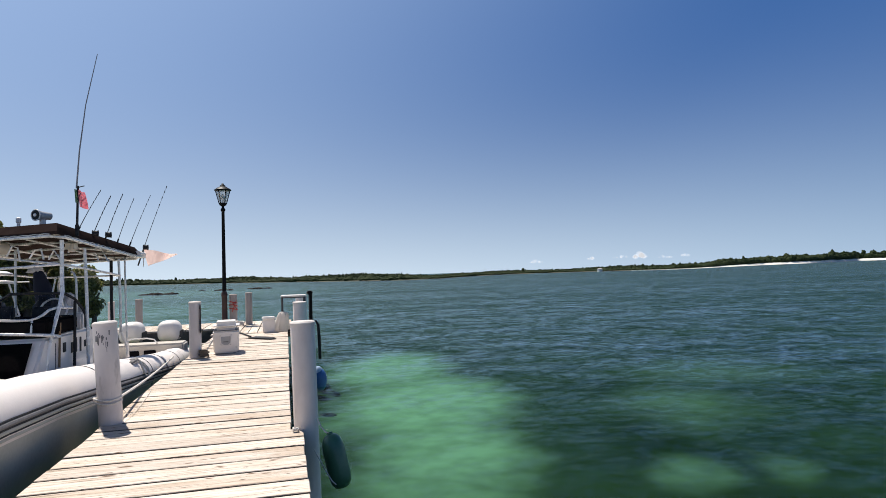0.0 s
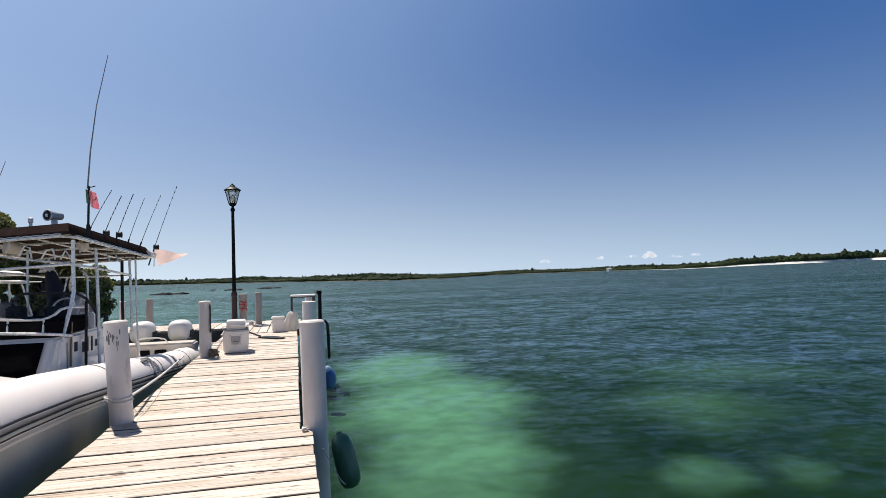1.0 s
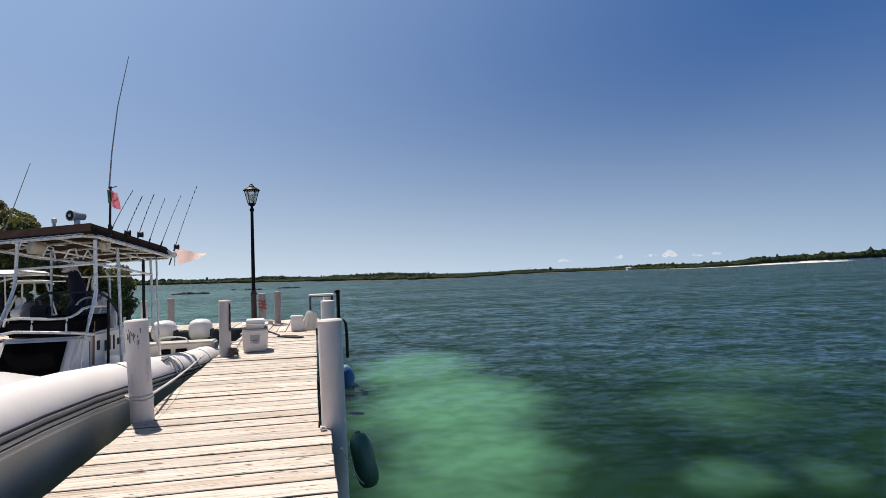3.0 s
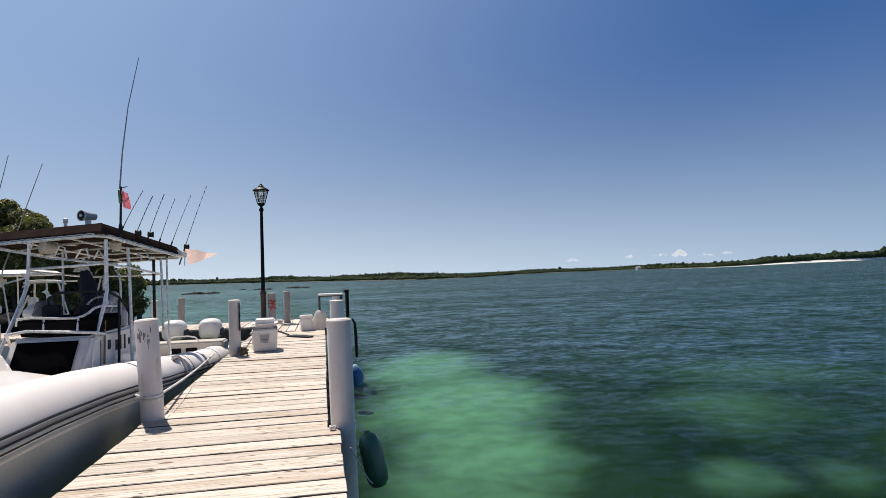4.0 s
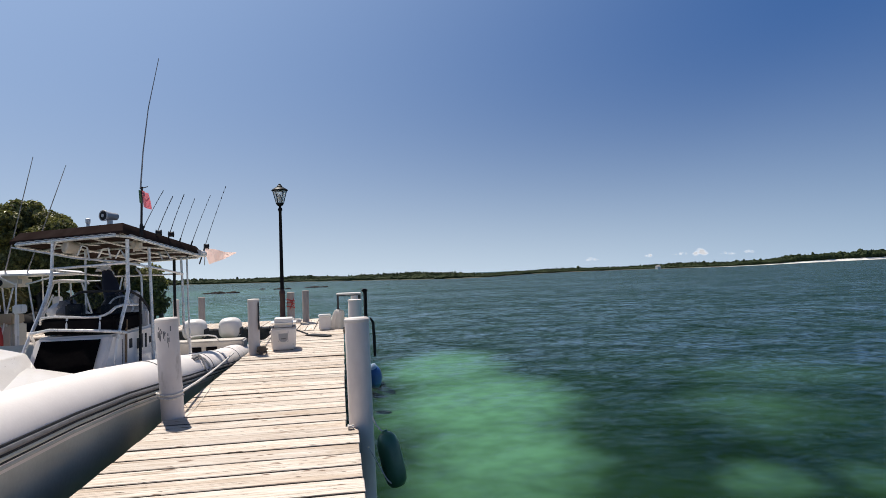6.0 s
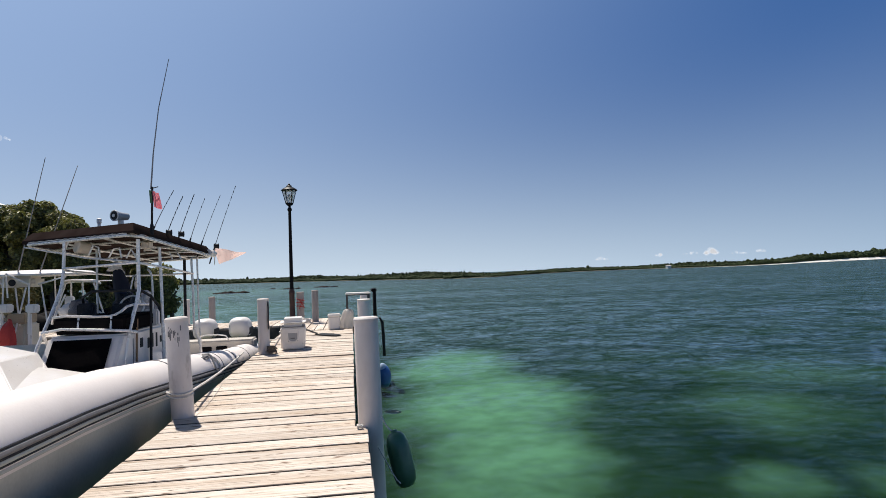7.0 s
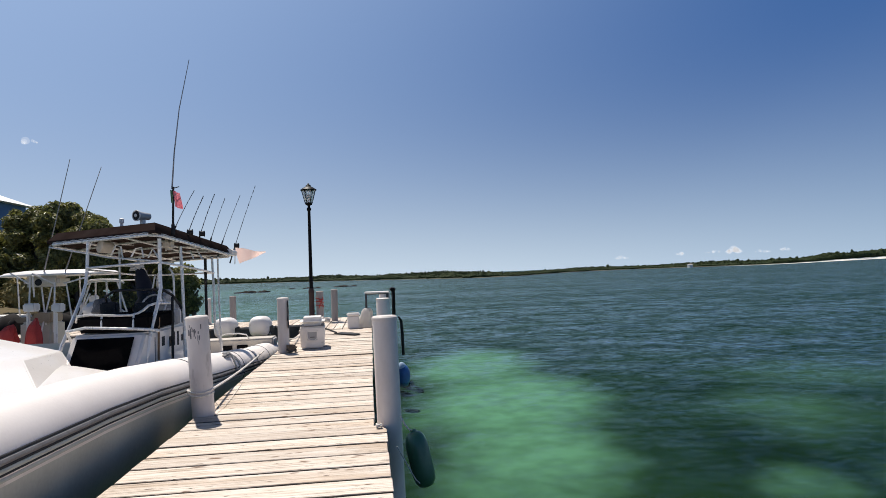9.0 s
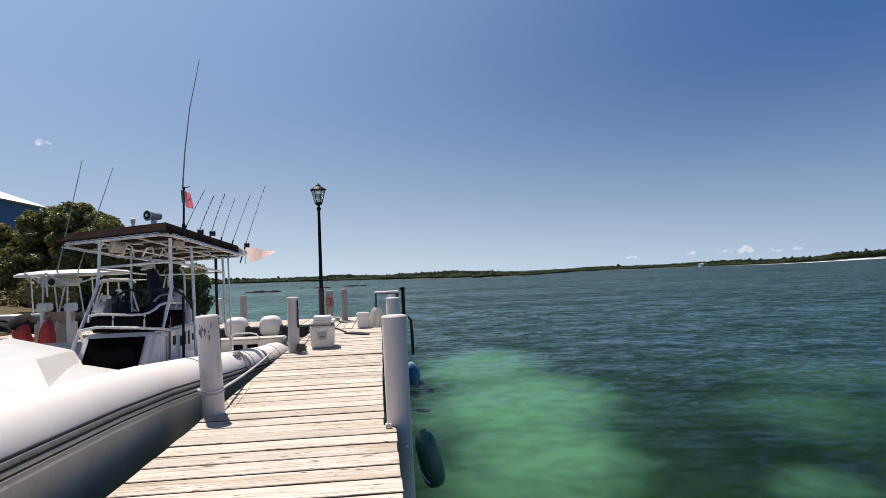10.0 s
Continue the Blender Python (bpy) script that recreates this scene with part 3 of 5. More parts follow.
edge_fender = tagged(part("dock_fender", pipe([(0.575, 13.30, 0.246), (0.632, 13.30, 0.146), (0.647, 13.30, -0.121), (0.655, 13.30, -0.582)], [0.018, 0.030, 0.034, 0.030], 12), RUBBER), "black rubber fender hanging below the ladder", "fender")

# fenders and lines
fm = pose(0.321, 4.54, -0.191, -8, -12, 0) @ Matrix.Scale(0.90, 4)
fender = thing("fender", fm, "dark green vinyl fender hanging beside the pile", "fender")
part("body", spin([(0.03, -0.225), (0.058, -0.215), (0.082, -0.18), (0.092, -0.12), (0.092, 0.08), (0.088, 0.13), (0.074, 0.175), (0.05, 0.205), (0.02, 0.218)], 28, fm), GREEN, fender)
part("eye", spin([(0.022, 0.212), (0.024, 0.222), (0.02, 0.232)], 12, fm), GREEN, fender)
part("line", pipe([(0.292, 4.55, -0.018), (0.232, 4.66, 0.010), (0.20, 4.76, 0.070)], 0.006, 6, None, 1), ROPE, fender, "pale hanging line")
part("line", pipe([(0.155, 4.43, -0.065), (0.206, 4.43, -0.166), (0.273, 4.43, -0.300), (0.307, 4.43, -0.334)], 0.005, 6, None, 1), ROPE, fender, "pale lower line")
buoy = thing("buoy", pose(0.52, 10.9, WATER), "blue plastic buoy floating by the dock", "buoy")
part("body", lumpy((0.52, 10.9, WATER + 0.11), (0.125, 0.125, 0.21), 8.0, 3, 0.08, 2), BLUE, buoy)
part("cap", spin([(0.085, WATER + 0.25), (0.07, WATER + 0.31), (0.03, WATER + 0.35)], 14, pose(0.50, 10.9, 0)), surface("pale_blue_plastic", (0.45, 0.58, 0.74), (0.36, 0.48, 0.66), 6, 0.5), buoy, "pale blue top")
line = tagged(part("mooring_line", pipe(sag((-1.42, 5.65, 0.19), (-1.77, 10.4, -0.02), 0.03), 0.012, 8), ROPE), "taut white mooring line from boat to pile", "rope")
cord = tagged(part("thin_cord", pipe([(-1.36, 5.60, 0.10), (-1.34, 5.75, 0.012), (-1.38, 6.4, 0.010), (-1.44, 7.1, 0.010), (-1.53, 7.4, -0.03)], 0.003, 6, None, 1), ROPE), "thin grey cord lying over the planks", "rope")
line2 = tagged(part("stern_line", pipe(sag((-1.30, 9.95, 0.20), (-1.55, 15.3, 0.02), 0.10), 0.012, 6), ROPE), "slack pale stern line to the dock head", "rope")

# ---- inflatable boat alongside ----
boat = thing("inflatable_boat", pose(-2.95, 7.0, WATER), "large white rigid inflatable boat moored along the dock", "boat")
CX, HALF = -2.95, 0.96
STATIONS = [(12.85, -0.31), (11.6, -0.265), (10.4, -0.20), (9.4, -0.115), (8.4, -0.03), (7.4, 0.05), (6.4, 0.14), (5.4, 0.22), (4.4, 0.275), (3.6, 0.30), (2.6, 0.33)]
side = [(HALF, y, z) for y, z in STATIONS] + [(0.93, 1.8, 0.355), (0.80, 1.1, 0.38), (0.52, 0.55, 0.41), (0.2, 0.30, 0.425)]
whole = [(CX + x, y, z) for x, y, z in side] + [(CX - x, y, z) for x, y, z in reversed(side)]
R = 0.25
part("tube", pipe([(CX + HALF, 13.05, -0.32)] + whole + [(CX - HALF, 13.05, -0.32)], [0.06, 0.19] + [R] * (len(whole) - 2) + [0.19, 0.06], 28), HYPALON, boat, "fat white inflatable tube")


def along_tube(dx, dz, r, name, material, label=""):
    for s in (1, -1):
        pts = []
        for k, (x, y, z) in enumerate(side):
            (xa, ya, _), (xb, yb, _) = side[max(k - 1, 0)], side[min(k + 1, len(side) - 1)]
            d = Vector((yb - ya, xa - xb)).normalized() * -dx
            pts.append((CX + s * (x + d.x), y + d.y, z + dz))
        part(name, pipe(pts, r, 8), material, boat, label)


along_tube(0.247, 0.042, 0.007, "rub_strake", RUBBER, "thin black rubbing strip")
along_tube(0.247, 0.016, 0.020, "rub_strake", RUBBER_GREY, "grey rubbing strip")
along_tube(0.252, -0.008, 0.008, "rub_strake", RUBBER, "thin black rubbing strip")
along_tube(0.245, -0.028, 0.016, "rub_strake", HULL, "pale rubbing strip")
along_tube(0.245, -0.048, 0.008, "rub_strake", RUBBER, "thin black rubbing strip")
along_tube(0.234, -0.076, 0.014, "rub_strake", HULL, "pale rubbing strip")
for y, z in ((6.55, 0.127), (8.75, -0.06), (9.75, -0.145), (10.9, -0.227)):
    part("seam_band", pipe([(CX + HALF + (R + 0.002) * math.cos(a * math.pi / 12), y + 0.0 * a, z + (R + 0.002) * math.sin(a * math.pi / 12)) for a in range(-4, 13)], 0.006, 6), RUBBER_GREY, boat, "grey band round the tube")
# hull shell
bm = bmesh.new()
rows = []
for k, (x, y, z) in enumerate(side):
    keel = -1.15 if y > 2.6 else -1.15 + (2.6 - y) * 0.45
    rows.append([bm.verts.new(Vector((CX + s * w, y - q, h))) for s, w, h, q in ((1, x + 0.225, z - 0.075, 0), (1, x + 0.20, max(z - 0.42, -0.62), 0), (1, x * 0.86, min(z - 0.55, -0.72 + 0.2 * (z > 0.35)), 0), (1, 0.0, keel, 0), (-1, x * 0.86, min(z - 0.55, -0.72 + 0.2 * (z > 0.35)), 0), (-1, x + 0.20, max(z - 0.42, -0.62), 0), (-1, x + 0.225, z - 0.075, 0))])
for a, b in zip(rows, rows[1:]):
    for j in range(6):
        bm.faces.new((a[j], a[j + 1], b[j + 1], b[j]))
bm.faces.new(rows[0])
bmesh.ops.recalc_face_normals(bm, faces=bm.faces)
bmesh.ops.solidify(bm, geom=list(bm.faces), thickness=0.02)
part("hull", bm, HULL, boat, "grey painted hull below the tube")
part("sole", box(CX - 0.85, 5.4, -0.26, CX + 0.85, 12.2, -0.22, 0.005), GEL, boat, "white cockpit floor")
# foredeck, crowned
bm = bmesh.new()
rows = []
for x, y, z in [s for s in side if s[1] < 5.6]:
    rows.append([bm.verts.new((CX + u * (x - 0.05), y, z + 0.20 + 0.12 * (1 - u * u))) for u in (-1, -0.6, -0.2, 0.2, 0.6, 1)])
for a, b in zip(rows, rows[1:]):
    for j in range(5):
        bm.faces.new((a[j], b[j], b[j + 1], a[j + 1]))
bmesh.ops.recalc_face_normals(bm, faces=bm.faces)
bmesh.ops.solidify(bm, geom=list(bm.faces), thickness=0.03)
part("foredeck", bm, GEL, boat, "white crowned foredeck")
# locker with sloping front on the foredeck
bm = bmesh.new()
vs = [bm.verts.new(p) for p in ((-3.75, 3.2, 0.38), (-2.110, 4.25, 0.495), (-2.454, 5.62, 0.341), (-3.55, 6.2, 0.30), (-3.75, 3.95, 0.60), (-2.462, 4.76, 0.635), (-2.680, 5.78, 0.587), (-3.52, 6.35, 0.68))]
for q in ((3, 2, 1, 0), (4, 5, 6, 7), (0, 1, 5, 4), (1, 2, 6, 5), (2, 3, 7, 6), (3, 0, 4, 7)):
    bm.faces.new([vs[k] for k in q])
bmesh.ops.bevel(bm, geom=list(bm.edges), offset=0.008, segments=2, affect="EDGES")
part("bow_locker", bm, GEL, boat, "white bow locker with a sloping face")

# console
bm = bmesh.new()
outline = [(6.75, -0.12), (7.32, 0.60), (9.0, 0.60), (9.0, -0.24), (6.75, -0.24)]
lo = [bm.verts.new((-3.30, y, z)) for y, z in outline]
hi = [bm.verts.new((-2.52, y, z)) for y, z in outline]
n = len(outline)
for k in range(n):
    bm.faces.new((lo[k], lo[(k + 1) % n], hi[(k + 1) % n], hi[k]))
bm.faces.new(lo[::-1])
bm.faces.new(hi)
bmesh.ops.recalc_face_normals(bm, faces=bm.faces)
bmesh.ops.bevel(bm, geom=list(bm.edges), offset=0.03, segments=3, affect="EDGES")
console = part("console", bm, GEL, boat, "white steering console with a raked front")
bm = bmesh.new()
vs = [bm.verts.new(p) for p in ((-3.22, 6.77, -0.10), (-2.62, 6.77, -0.10), (-2.62, 7.27, 0.555), (-3.22, 7.27, 0.555))]
f = bm.faces.new(vs)
bmesh.ops.solidify(bm, geom=[f], thickness=-0.03)
bmesh.ops.translate(bm, verts=bm.verts, vec=(0, -0.012, 0.006))
part("front_panel", bm, DARK, console, "large black raked panel", smooth=False)
part("dashboard", box(-3.26, 7.34, 0.615, -2.50, 8.3, 0.80, 0.03, 3), DARK, console, "black dashboard cowl")
for y0, y1, z0, z1 in ((7.84, 7.94, 0.388, 0.5), (8.11, 8.18, 0.351, 0.478), (8.27, 8.33, 0.345, 0.522), (8.43, 8.49, 0.334, 0.515), (8.6, 8.67, 0.375, 0.46)):
    part("mark", box(-2.523, y0, z0, -2.515, y1, z1, 0.003, 1), RUBBER, console, "dark lettering bar")
for a, b in (((-2.518, 7.60, 0.05), (-2.518, 7.60, 0.52)), ((-2.518, 8.75, 0.05), (-2.518, 8.75, 0.52))):
    part("panel_joint", pipe([a, b], 0.006, 5), RUBBER_GREY, console, "grey door joint")
part("hose", pipe([(-2.505, 7.71, 0.74), (-2.505, 7.68, 0.24)], 0.012, 6), surface("brown_hose", (0.30, 0.19, 0.10), (0.22, 0.14, 0.08), 8, 0.6), console, "brown hanging hose")
part("post", pipe([(-2.49, 8.17, 0.97), (-2.49, 8.14, 0.19)], 0.017, 8), RUBBER, console, "black upright tube")
# windscreen
GLASS = bpy.data.materials.new("tinted_screen")
GLASS.use_nodes = True
g = GLASS.node_tree.nodes["Principled BSDF"]
g.inputs["Base Color"].default_value = (0.06, 0.06, 0.065, 1)
g.inputs["Roughness"].default_value, g.inputs["Alpha"].default_value = 0.08, 0.11
screen = part("windscreen", pipe([(-3.28, 8.25, 0.80), (-3.12, 7.72, 1.08), (-2.64, 7.72, 1.08), (-2.50, 8.05, 1.06), (-2.46, 8.5, 0.80), (-2.46, 8.5, 0.62)], 0.016, 8, None, 1), RUBBER, boat, "black-framed tinted windscreen")
for quad in (((-3.22, 7.55, 0.80), (-2.58, 7.55, 0.80), (-2.66, 7.72, 1.07), (-3.10, 7.72, 1.07)), ((-2.57, 7.56, 0.80), (-2.47, 8.4, 0.80), (-2.50, 8.08, 1.05), (-2.65, 7.73, 1.07)), ((-3.23, 7.56, 0.80), (-3.28, 8.3, 0.80), (-3.24, 8.1, 0.95), (-3.11, 7.73, 1.07))):
    bm = bmesh.new()
    f = bm.faces.new([bm.verts.new(p) for p in quad])
    bmesh.ops.solidify(bm, geom=[f], thickness=0.005)
    part("pane", bm, GLASS, screen, smooth=False)
# seats and gear behind the screen
part("helm_seat", box(-3.2, 8.95, 0.2, -2.7, 9.5, 0.56, 0.06, 3), surface("grey_vinyl", (0.07, 0.068, 0.07), (0.05, 0.05, 0.05), 5, 0.5), boat, "grey padded helm seat")
part("seat_back", box(-3.2, 9.45, 0.5, -2.78, 9.56, 0.86, 0.05, 3), surface("grey_vinyl_back", (0.42, 0.40, 0.39), (0.34, 0.32, 0.31), 5, 0.5), boat, "grey padded seat back")
part("rolled_cover", pipe([(-2.98, 8.7, 0.76), (-2.97, 8.7, 0.95), (-3.02, 8.7, 1.15), (-3.07, 8.7, 1.36)], [0.15, 0.12, 0.10, 0.05], 12), surface("navy_canvas", (0.012, 0.014, 0.030), (0.02, 0.022, 0.04), 6, 0.85, 0, 0.2), boat, "upright roll of navy canvas")
part("rag", lumpy((-3.10, 8.7, 1.38), (0.09, 0.07, 0.06), 2.0, 3, 0.6, 5), CLOTH, boat, "white crumpled rag")
part("wheel", pipe([(-2.80 + 0.15 * math.cos(a * math.pi / 10), 8.42 + 0.05 * math.sin(a * math.pi / 10), 0.86 + 0.14 * math.sin(a * math.pi / 10)) for a in range(21)], 0.012, 6), STEEL, boat, "steel steering wheel")
for k, (x, y, z, sx, sz) in enumerate(((-2.62, 8.62, 0.70, 0.09, 0.11), (-3.15, 7.95, 0.86, 0.10, 0.08), (-2.75, 7.98, 0.85, 0.12, 0.07))):
    part("instrument", box(x - sx, y - 0.05, z - sz, x + sx, y + 0.05, z + sz, 0.02, 2), PLASTIC if k == 0 else RUBBER, boat)

for k, (c, sz) in enumerate((((-3.337, 8.20, 0.865), (0.13, 0.10, 0.12)), ((-3.501, 8.30, 0.846), (0.10, 0.10, 0.09)), ((-2.946, 8.60, 0.902), (0.12, 0.10, 0.14)), ((-2.773, 8.90, 0.960), (0.07, 0.07, 0.10)))):
    part("gear_bag", lumpy(c, sz, 3.0 + k, 3, 0.4, 3.0), (RUBBER_GREY, CLOTH, RUBBER, CLOTH)[k], boat, "loose gear under the screen")
# console rails
part("grab_rail", pipe([(-3.36, 7.45, 0.50), (-3.33, 7.22, 0.70), (-2.48, 7.22, 0.645), (-2.44, 7.5, 0.60)], 0.017, 8, None, 1), STEEL, boat, "polished grab rail")
part("grab_rail", pipe([(-3.30, 7.42, 0.74), (-3.26, 7.36, 0.83), (-2.72, 7.36, 0.79), (-2.60, 7.40, 0.82), (-2.52, 7.5, 0.92), (-2.44, 7.9, 0.90)], 0.015, 8, None, 1), STEEL, boat, "polished grab rail")
for x in (-3.0, -2.66):
    part("rail_stay", pipe([(x, 7.36, 0.81), (x, 7.33, 0.66)], 0.011, 6), STEEL, boat)

# hard top and its frame
A, B, C = Vector((-2.46, 7.5, 1.73)), Vector((-4.03, 8.3, 1.69)), Vector((-2.17, 10.2, 1.55))
D = B + (C - A) + Vector((0.1, -0.1, 0))
mid = (A + B + C + D) / 4
top = thing("canvas_shelter", pose(mid.x, mid.y, mid.z), "dark brown canvas sun shelter on a steel frame", "sun shelter")


def ring(inset, dz, n=5):
    out = []
    for p, q in ((A, C), (C, D), (D, B), (B, A)):
        for k in range(n):
            v = p.lerp(q, k / n)
            out.append(v + (mid - v) * inset + Vector((0, 0, dz)))
    return out


bm = bmesh.new()
levels = [[bm.verts.new(p) for p in ring(i, z)] for i, z in ((0.0, 0.005), (0.0, 0.04), (0.085, 0.15), (0.5, 0.18), (0.9, 0.19))]
for a, b in zip(levels, levels[1:]):
    for k in range(20):
        bm.faces.new((a[k], a[(k + 1) % 20], b[(k + 1) % 20], b[k]))
bm.faces.new(levels[-1])
bmesh.ops.recalc_face_normals(bm, faces=bm.faces)
part("canvas", bm, CANVAS, top, "dark brown stretched canvas")
bm = bmesh.new()
levels = [[bm.verts.new(p) for p in ring(i, z)] for i, z in ((0.005, 0.006), (0.5, 0.10), (0.9, 0.11))]
for a, b in zip(levels, levels[1:]):
    for k in range(20):
        bm.faces.new((a[k], a[(k + 1) % 20], b[(k + 1) % 20], b[k]))
bm.faces.new(levels[-1])
part("lining", bm, CANVAS_UNDER, top, "brown underside lining")
rail = []
for p, q in ((A, C), (C, D), (D, B), (B, A)):
    rail += [p.lerp(q, t) for t in (0.06, 0.3, 0.5, 0.7, 0.94)]
rail = [p + Vector((0, 0, -0.012)) for p in rail]
part("edge_rail", pipe(rail + [rail[0]], 0.017, 8), STEEL, top, "polished edge rail")
lace = [rail[int(k / 6) % 20].lerp(rail[(int(k / 6) + 1) % 20], (k % 6) / 6) + Vector((0, 0, 0.022 + 0.007 * (k % 2))) for k in range(121)]
part("lacing", pipe(lace, 0.006, 5), ROPE, top, "white lacing cord")
for t in (0.22, 0.45, 0.68, 0.9):
    p, q = A.lerp(C, t), B.lerp(D, t)
    part("cross_bar", pipe([p - Vector((0, 0, 0.02)), p.lerp(q, 0.5) + Vector((0, 0, 0.03)), q - Vector((0, 0, 0.02))], 0.014, 8, None, 1), STEEL, top)
for t in (0.3, 0.7):
    p, q = A.lerp(B, t), C.lerp(D, t)
    part("long_bar", pipe([p, q], 0.013, 8), STEEL, top)
part("stay", pipe([(-3.37, 7.86, 1.36), (-2.49, 7.66, 1.40), (-2.42, 8.4, 1.36), (-2.38, 9.8, 1.28)], 0.015, 8), STEEL, top)
part("stay", pipe([(-3.37, 7.88, 1.34), (-3.45, 9.9, 1.28), (-2.42, 9.95, 1.28)], 0.013, 8), STEEL, top)
for pts in ([(-3.399, 7.95, 1.562), (-3.345, 7.95, 1.684), (-3.273, 7.95, 1.689)], [(-3.105, 7.90, 1.508), (-3.051, 7.90, 1.630), (-2.993, 7.90, 1.608), (-2.969, 7.90, 1.448)], [(-2.858, 7.85, 1.477), (-2.804, 7.85, 1.578), (-2.739, 7.85, 1.590), (-2.715, 7.85, 1.465)], [(-2.645, 7.80, 1.461), (-2.591, 7.80, 1.569), (-2.511, 7.75, 1.455)], [(-2.521, 8.10, 1.651), (-2.536, 8.10, 1.552)], [(-2.467, 8.90, 1.583), (-2.424, 8.90, 1.471)], [(-2.403, 9.00, 1.601), (-2.329, 9.00, 1.455)], [(-3.433, 8.30, 1.728), (-3.446, 9.20, 1.717), (-3.215, 9.90, 1.737)], [(-4.003, 8.30, 1.653), (-3.550, 8.10, 1.566), (-3.158, 7.95, 1.484), (-2.538, 7.75, 1.415)], [(-3.433, 8.90, 1.414), (-3.116, 8.90, 1.387), (-3.050, 8.90, 1.322), (-3.031, 8.90, 0.738)], [(-2.811, 8.40, 1.052), (-2.772, 8.40, 1.248), (-2.570, 8.00, 1.282)], [(-2.542, 8.10, 1.624), (-2.479, 9.40, 1.629), (-2.105, 10.10, 1.548)]):
    part("brace", pipe(pts, 0.010, 7), STEEL, top)
for pts, r, mat in (([(-3.37, 7.9, 1.68), (-3.38, 7.88, 1.22), (-3.40, 7.8, 1.02), (-3.50, 7.35, 0.30), (-3.50, 7.35, 0.10)], 0.020, STEEL),
                    ([(-2.48, 7.7, 1.68), (-2.48, 7.7, 1.22), (-2.46, 7.66, 1.05), (-2.51, 7.40, 0.55), (-2.53, 7.35, 0.22)], 0.022, STEEL),
                    ([(-2.56, 8.0, 0.9), (-2.60, 7.95, 1.12), (-2.52, 7.75, 1.22), (-2.48, 7.7, 1.26)], 0.015, STEEL),
                    ([(-2.45, 8.4, 1.62), (-2.43, 8.4, 1.2), (-2.40, 8.35, 0.25), (-2.40, 8.35, 0.0)], 0.020, STEEL),
                    ([(-2.50, 9.8, 1.50), (-2.50, 9.8, 0.65), (-2.47, 9.8, 0.10)], 0.022, RUBBER),
                    ([(-2.40, 9.8, 1.52), (-2.38, 9.8, 0.9), (-2.38, 9.8, 0.42), (-2.31, 9.85, 0.25), (-2.31, 9.85, 0.0)], 0.018, STEEL),
                    ([(-2.34, 9.9, 1.52), (-2.33, 9.9, 0.6), (-2.30, 9.9, 0.0)], 0.014, STEEL),
                    ([(-3.46, 9.8, 1.55), (-3.45, 9.8, 0.0)], 0.018, STEEL),
                    ([(-3.28, 8.6, 1.62), (-3.28, 8.6, 0.6)], 0.015, STEEL),
                    ([(-2.66, 8.6, 1.34), (-2.62, 8.6, 1.30), (-2.60, 8.6, 1.20), (-2.60, 8.6, 0.80)], 0.014, STEEL)):
    part("leg", pipe(pts, r, 8, None, 1), mat, top)
BEIGE = surface("beige_plastic", (0.66, 0.57, 0.46), (0.56, 0.48, 0.38), 4, 0.5)
part("floodlight", spin([(0.04, -0.09), (0.065, -0.08), (0.085, 0.03), (0.09, 0.055), (0.075, 0.07)], 20, pose(-3.216, 8.0, 1.620, 78, 0, -48)), BEIGE, top, "beige floodlight under the top")
part("floodlight", box(-2.550, 8.0, 1.560, -2.454, 8.2, 1.692, 0.03, 3), BEIGE, top, "beige speaker under the top")
part("rolled_curtain", pipe([(-2.19, 10.0, 1.60), (-2.165, 10.24, 1.59)], 0.052, 14), PLASTIC, top, "white rolled side curtain")
part("small_lamp", spin([(0.02, 1.84), (0.02, 1.93), (0.03, 1.94), (0.03, 1.99), (0.01, 2.0)], 10, pose(-3.17, 8.4, 0.01)), PLASTIC, top, "small white riding lamp")

# loud hailer on the top
hm = pose(-2.85, 8.2, 2.01, 90, 0, -28)
horn = thing("loud_hailer", pose(-2.84, 8.2, 1.86), "grey loud hailer horn with a dark mouth", "horn")
part("body", spin([(0.032, -0.12), (0.045, -0.11), (0.050, -0.02), (0.058, 0.04), (0.068, 0.08), (0.060, 0.085)], 20, hm), surface("hailer_grey", (0.45, 0.46, 0.48), (0.36, 0.37, 0.39), 8, 0.4), horn)
part("mouth", spin([(0.056, 0.084), (0.054, 0.090), (0.02, 0.091)], 20, hm), RUBBER, horn, "black horn mouth")
part("driver", spin([(0.022, 0.094), (0.02, 0.10), (0.008, 0.102)], 12, hm), PLASTIC, horn, "pale driver cap")
part("rim", pipe([hm @ Vector((0.064 * math.cos(a * math.pi / 12), 0.064 * math.sin(a * math.pi / 12), 0.085)) for a in range(25)], 0.007, 6), PLASTIC, horn, "white rim")
part("stand", spin([(0.05, 1.85), (0.045, 1.87), (0.035, 1.88), (0.035, 1.96)], 12, pose(-2.84, 8.2, 0)), PLASTIC, horn, "white stand")

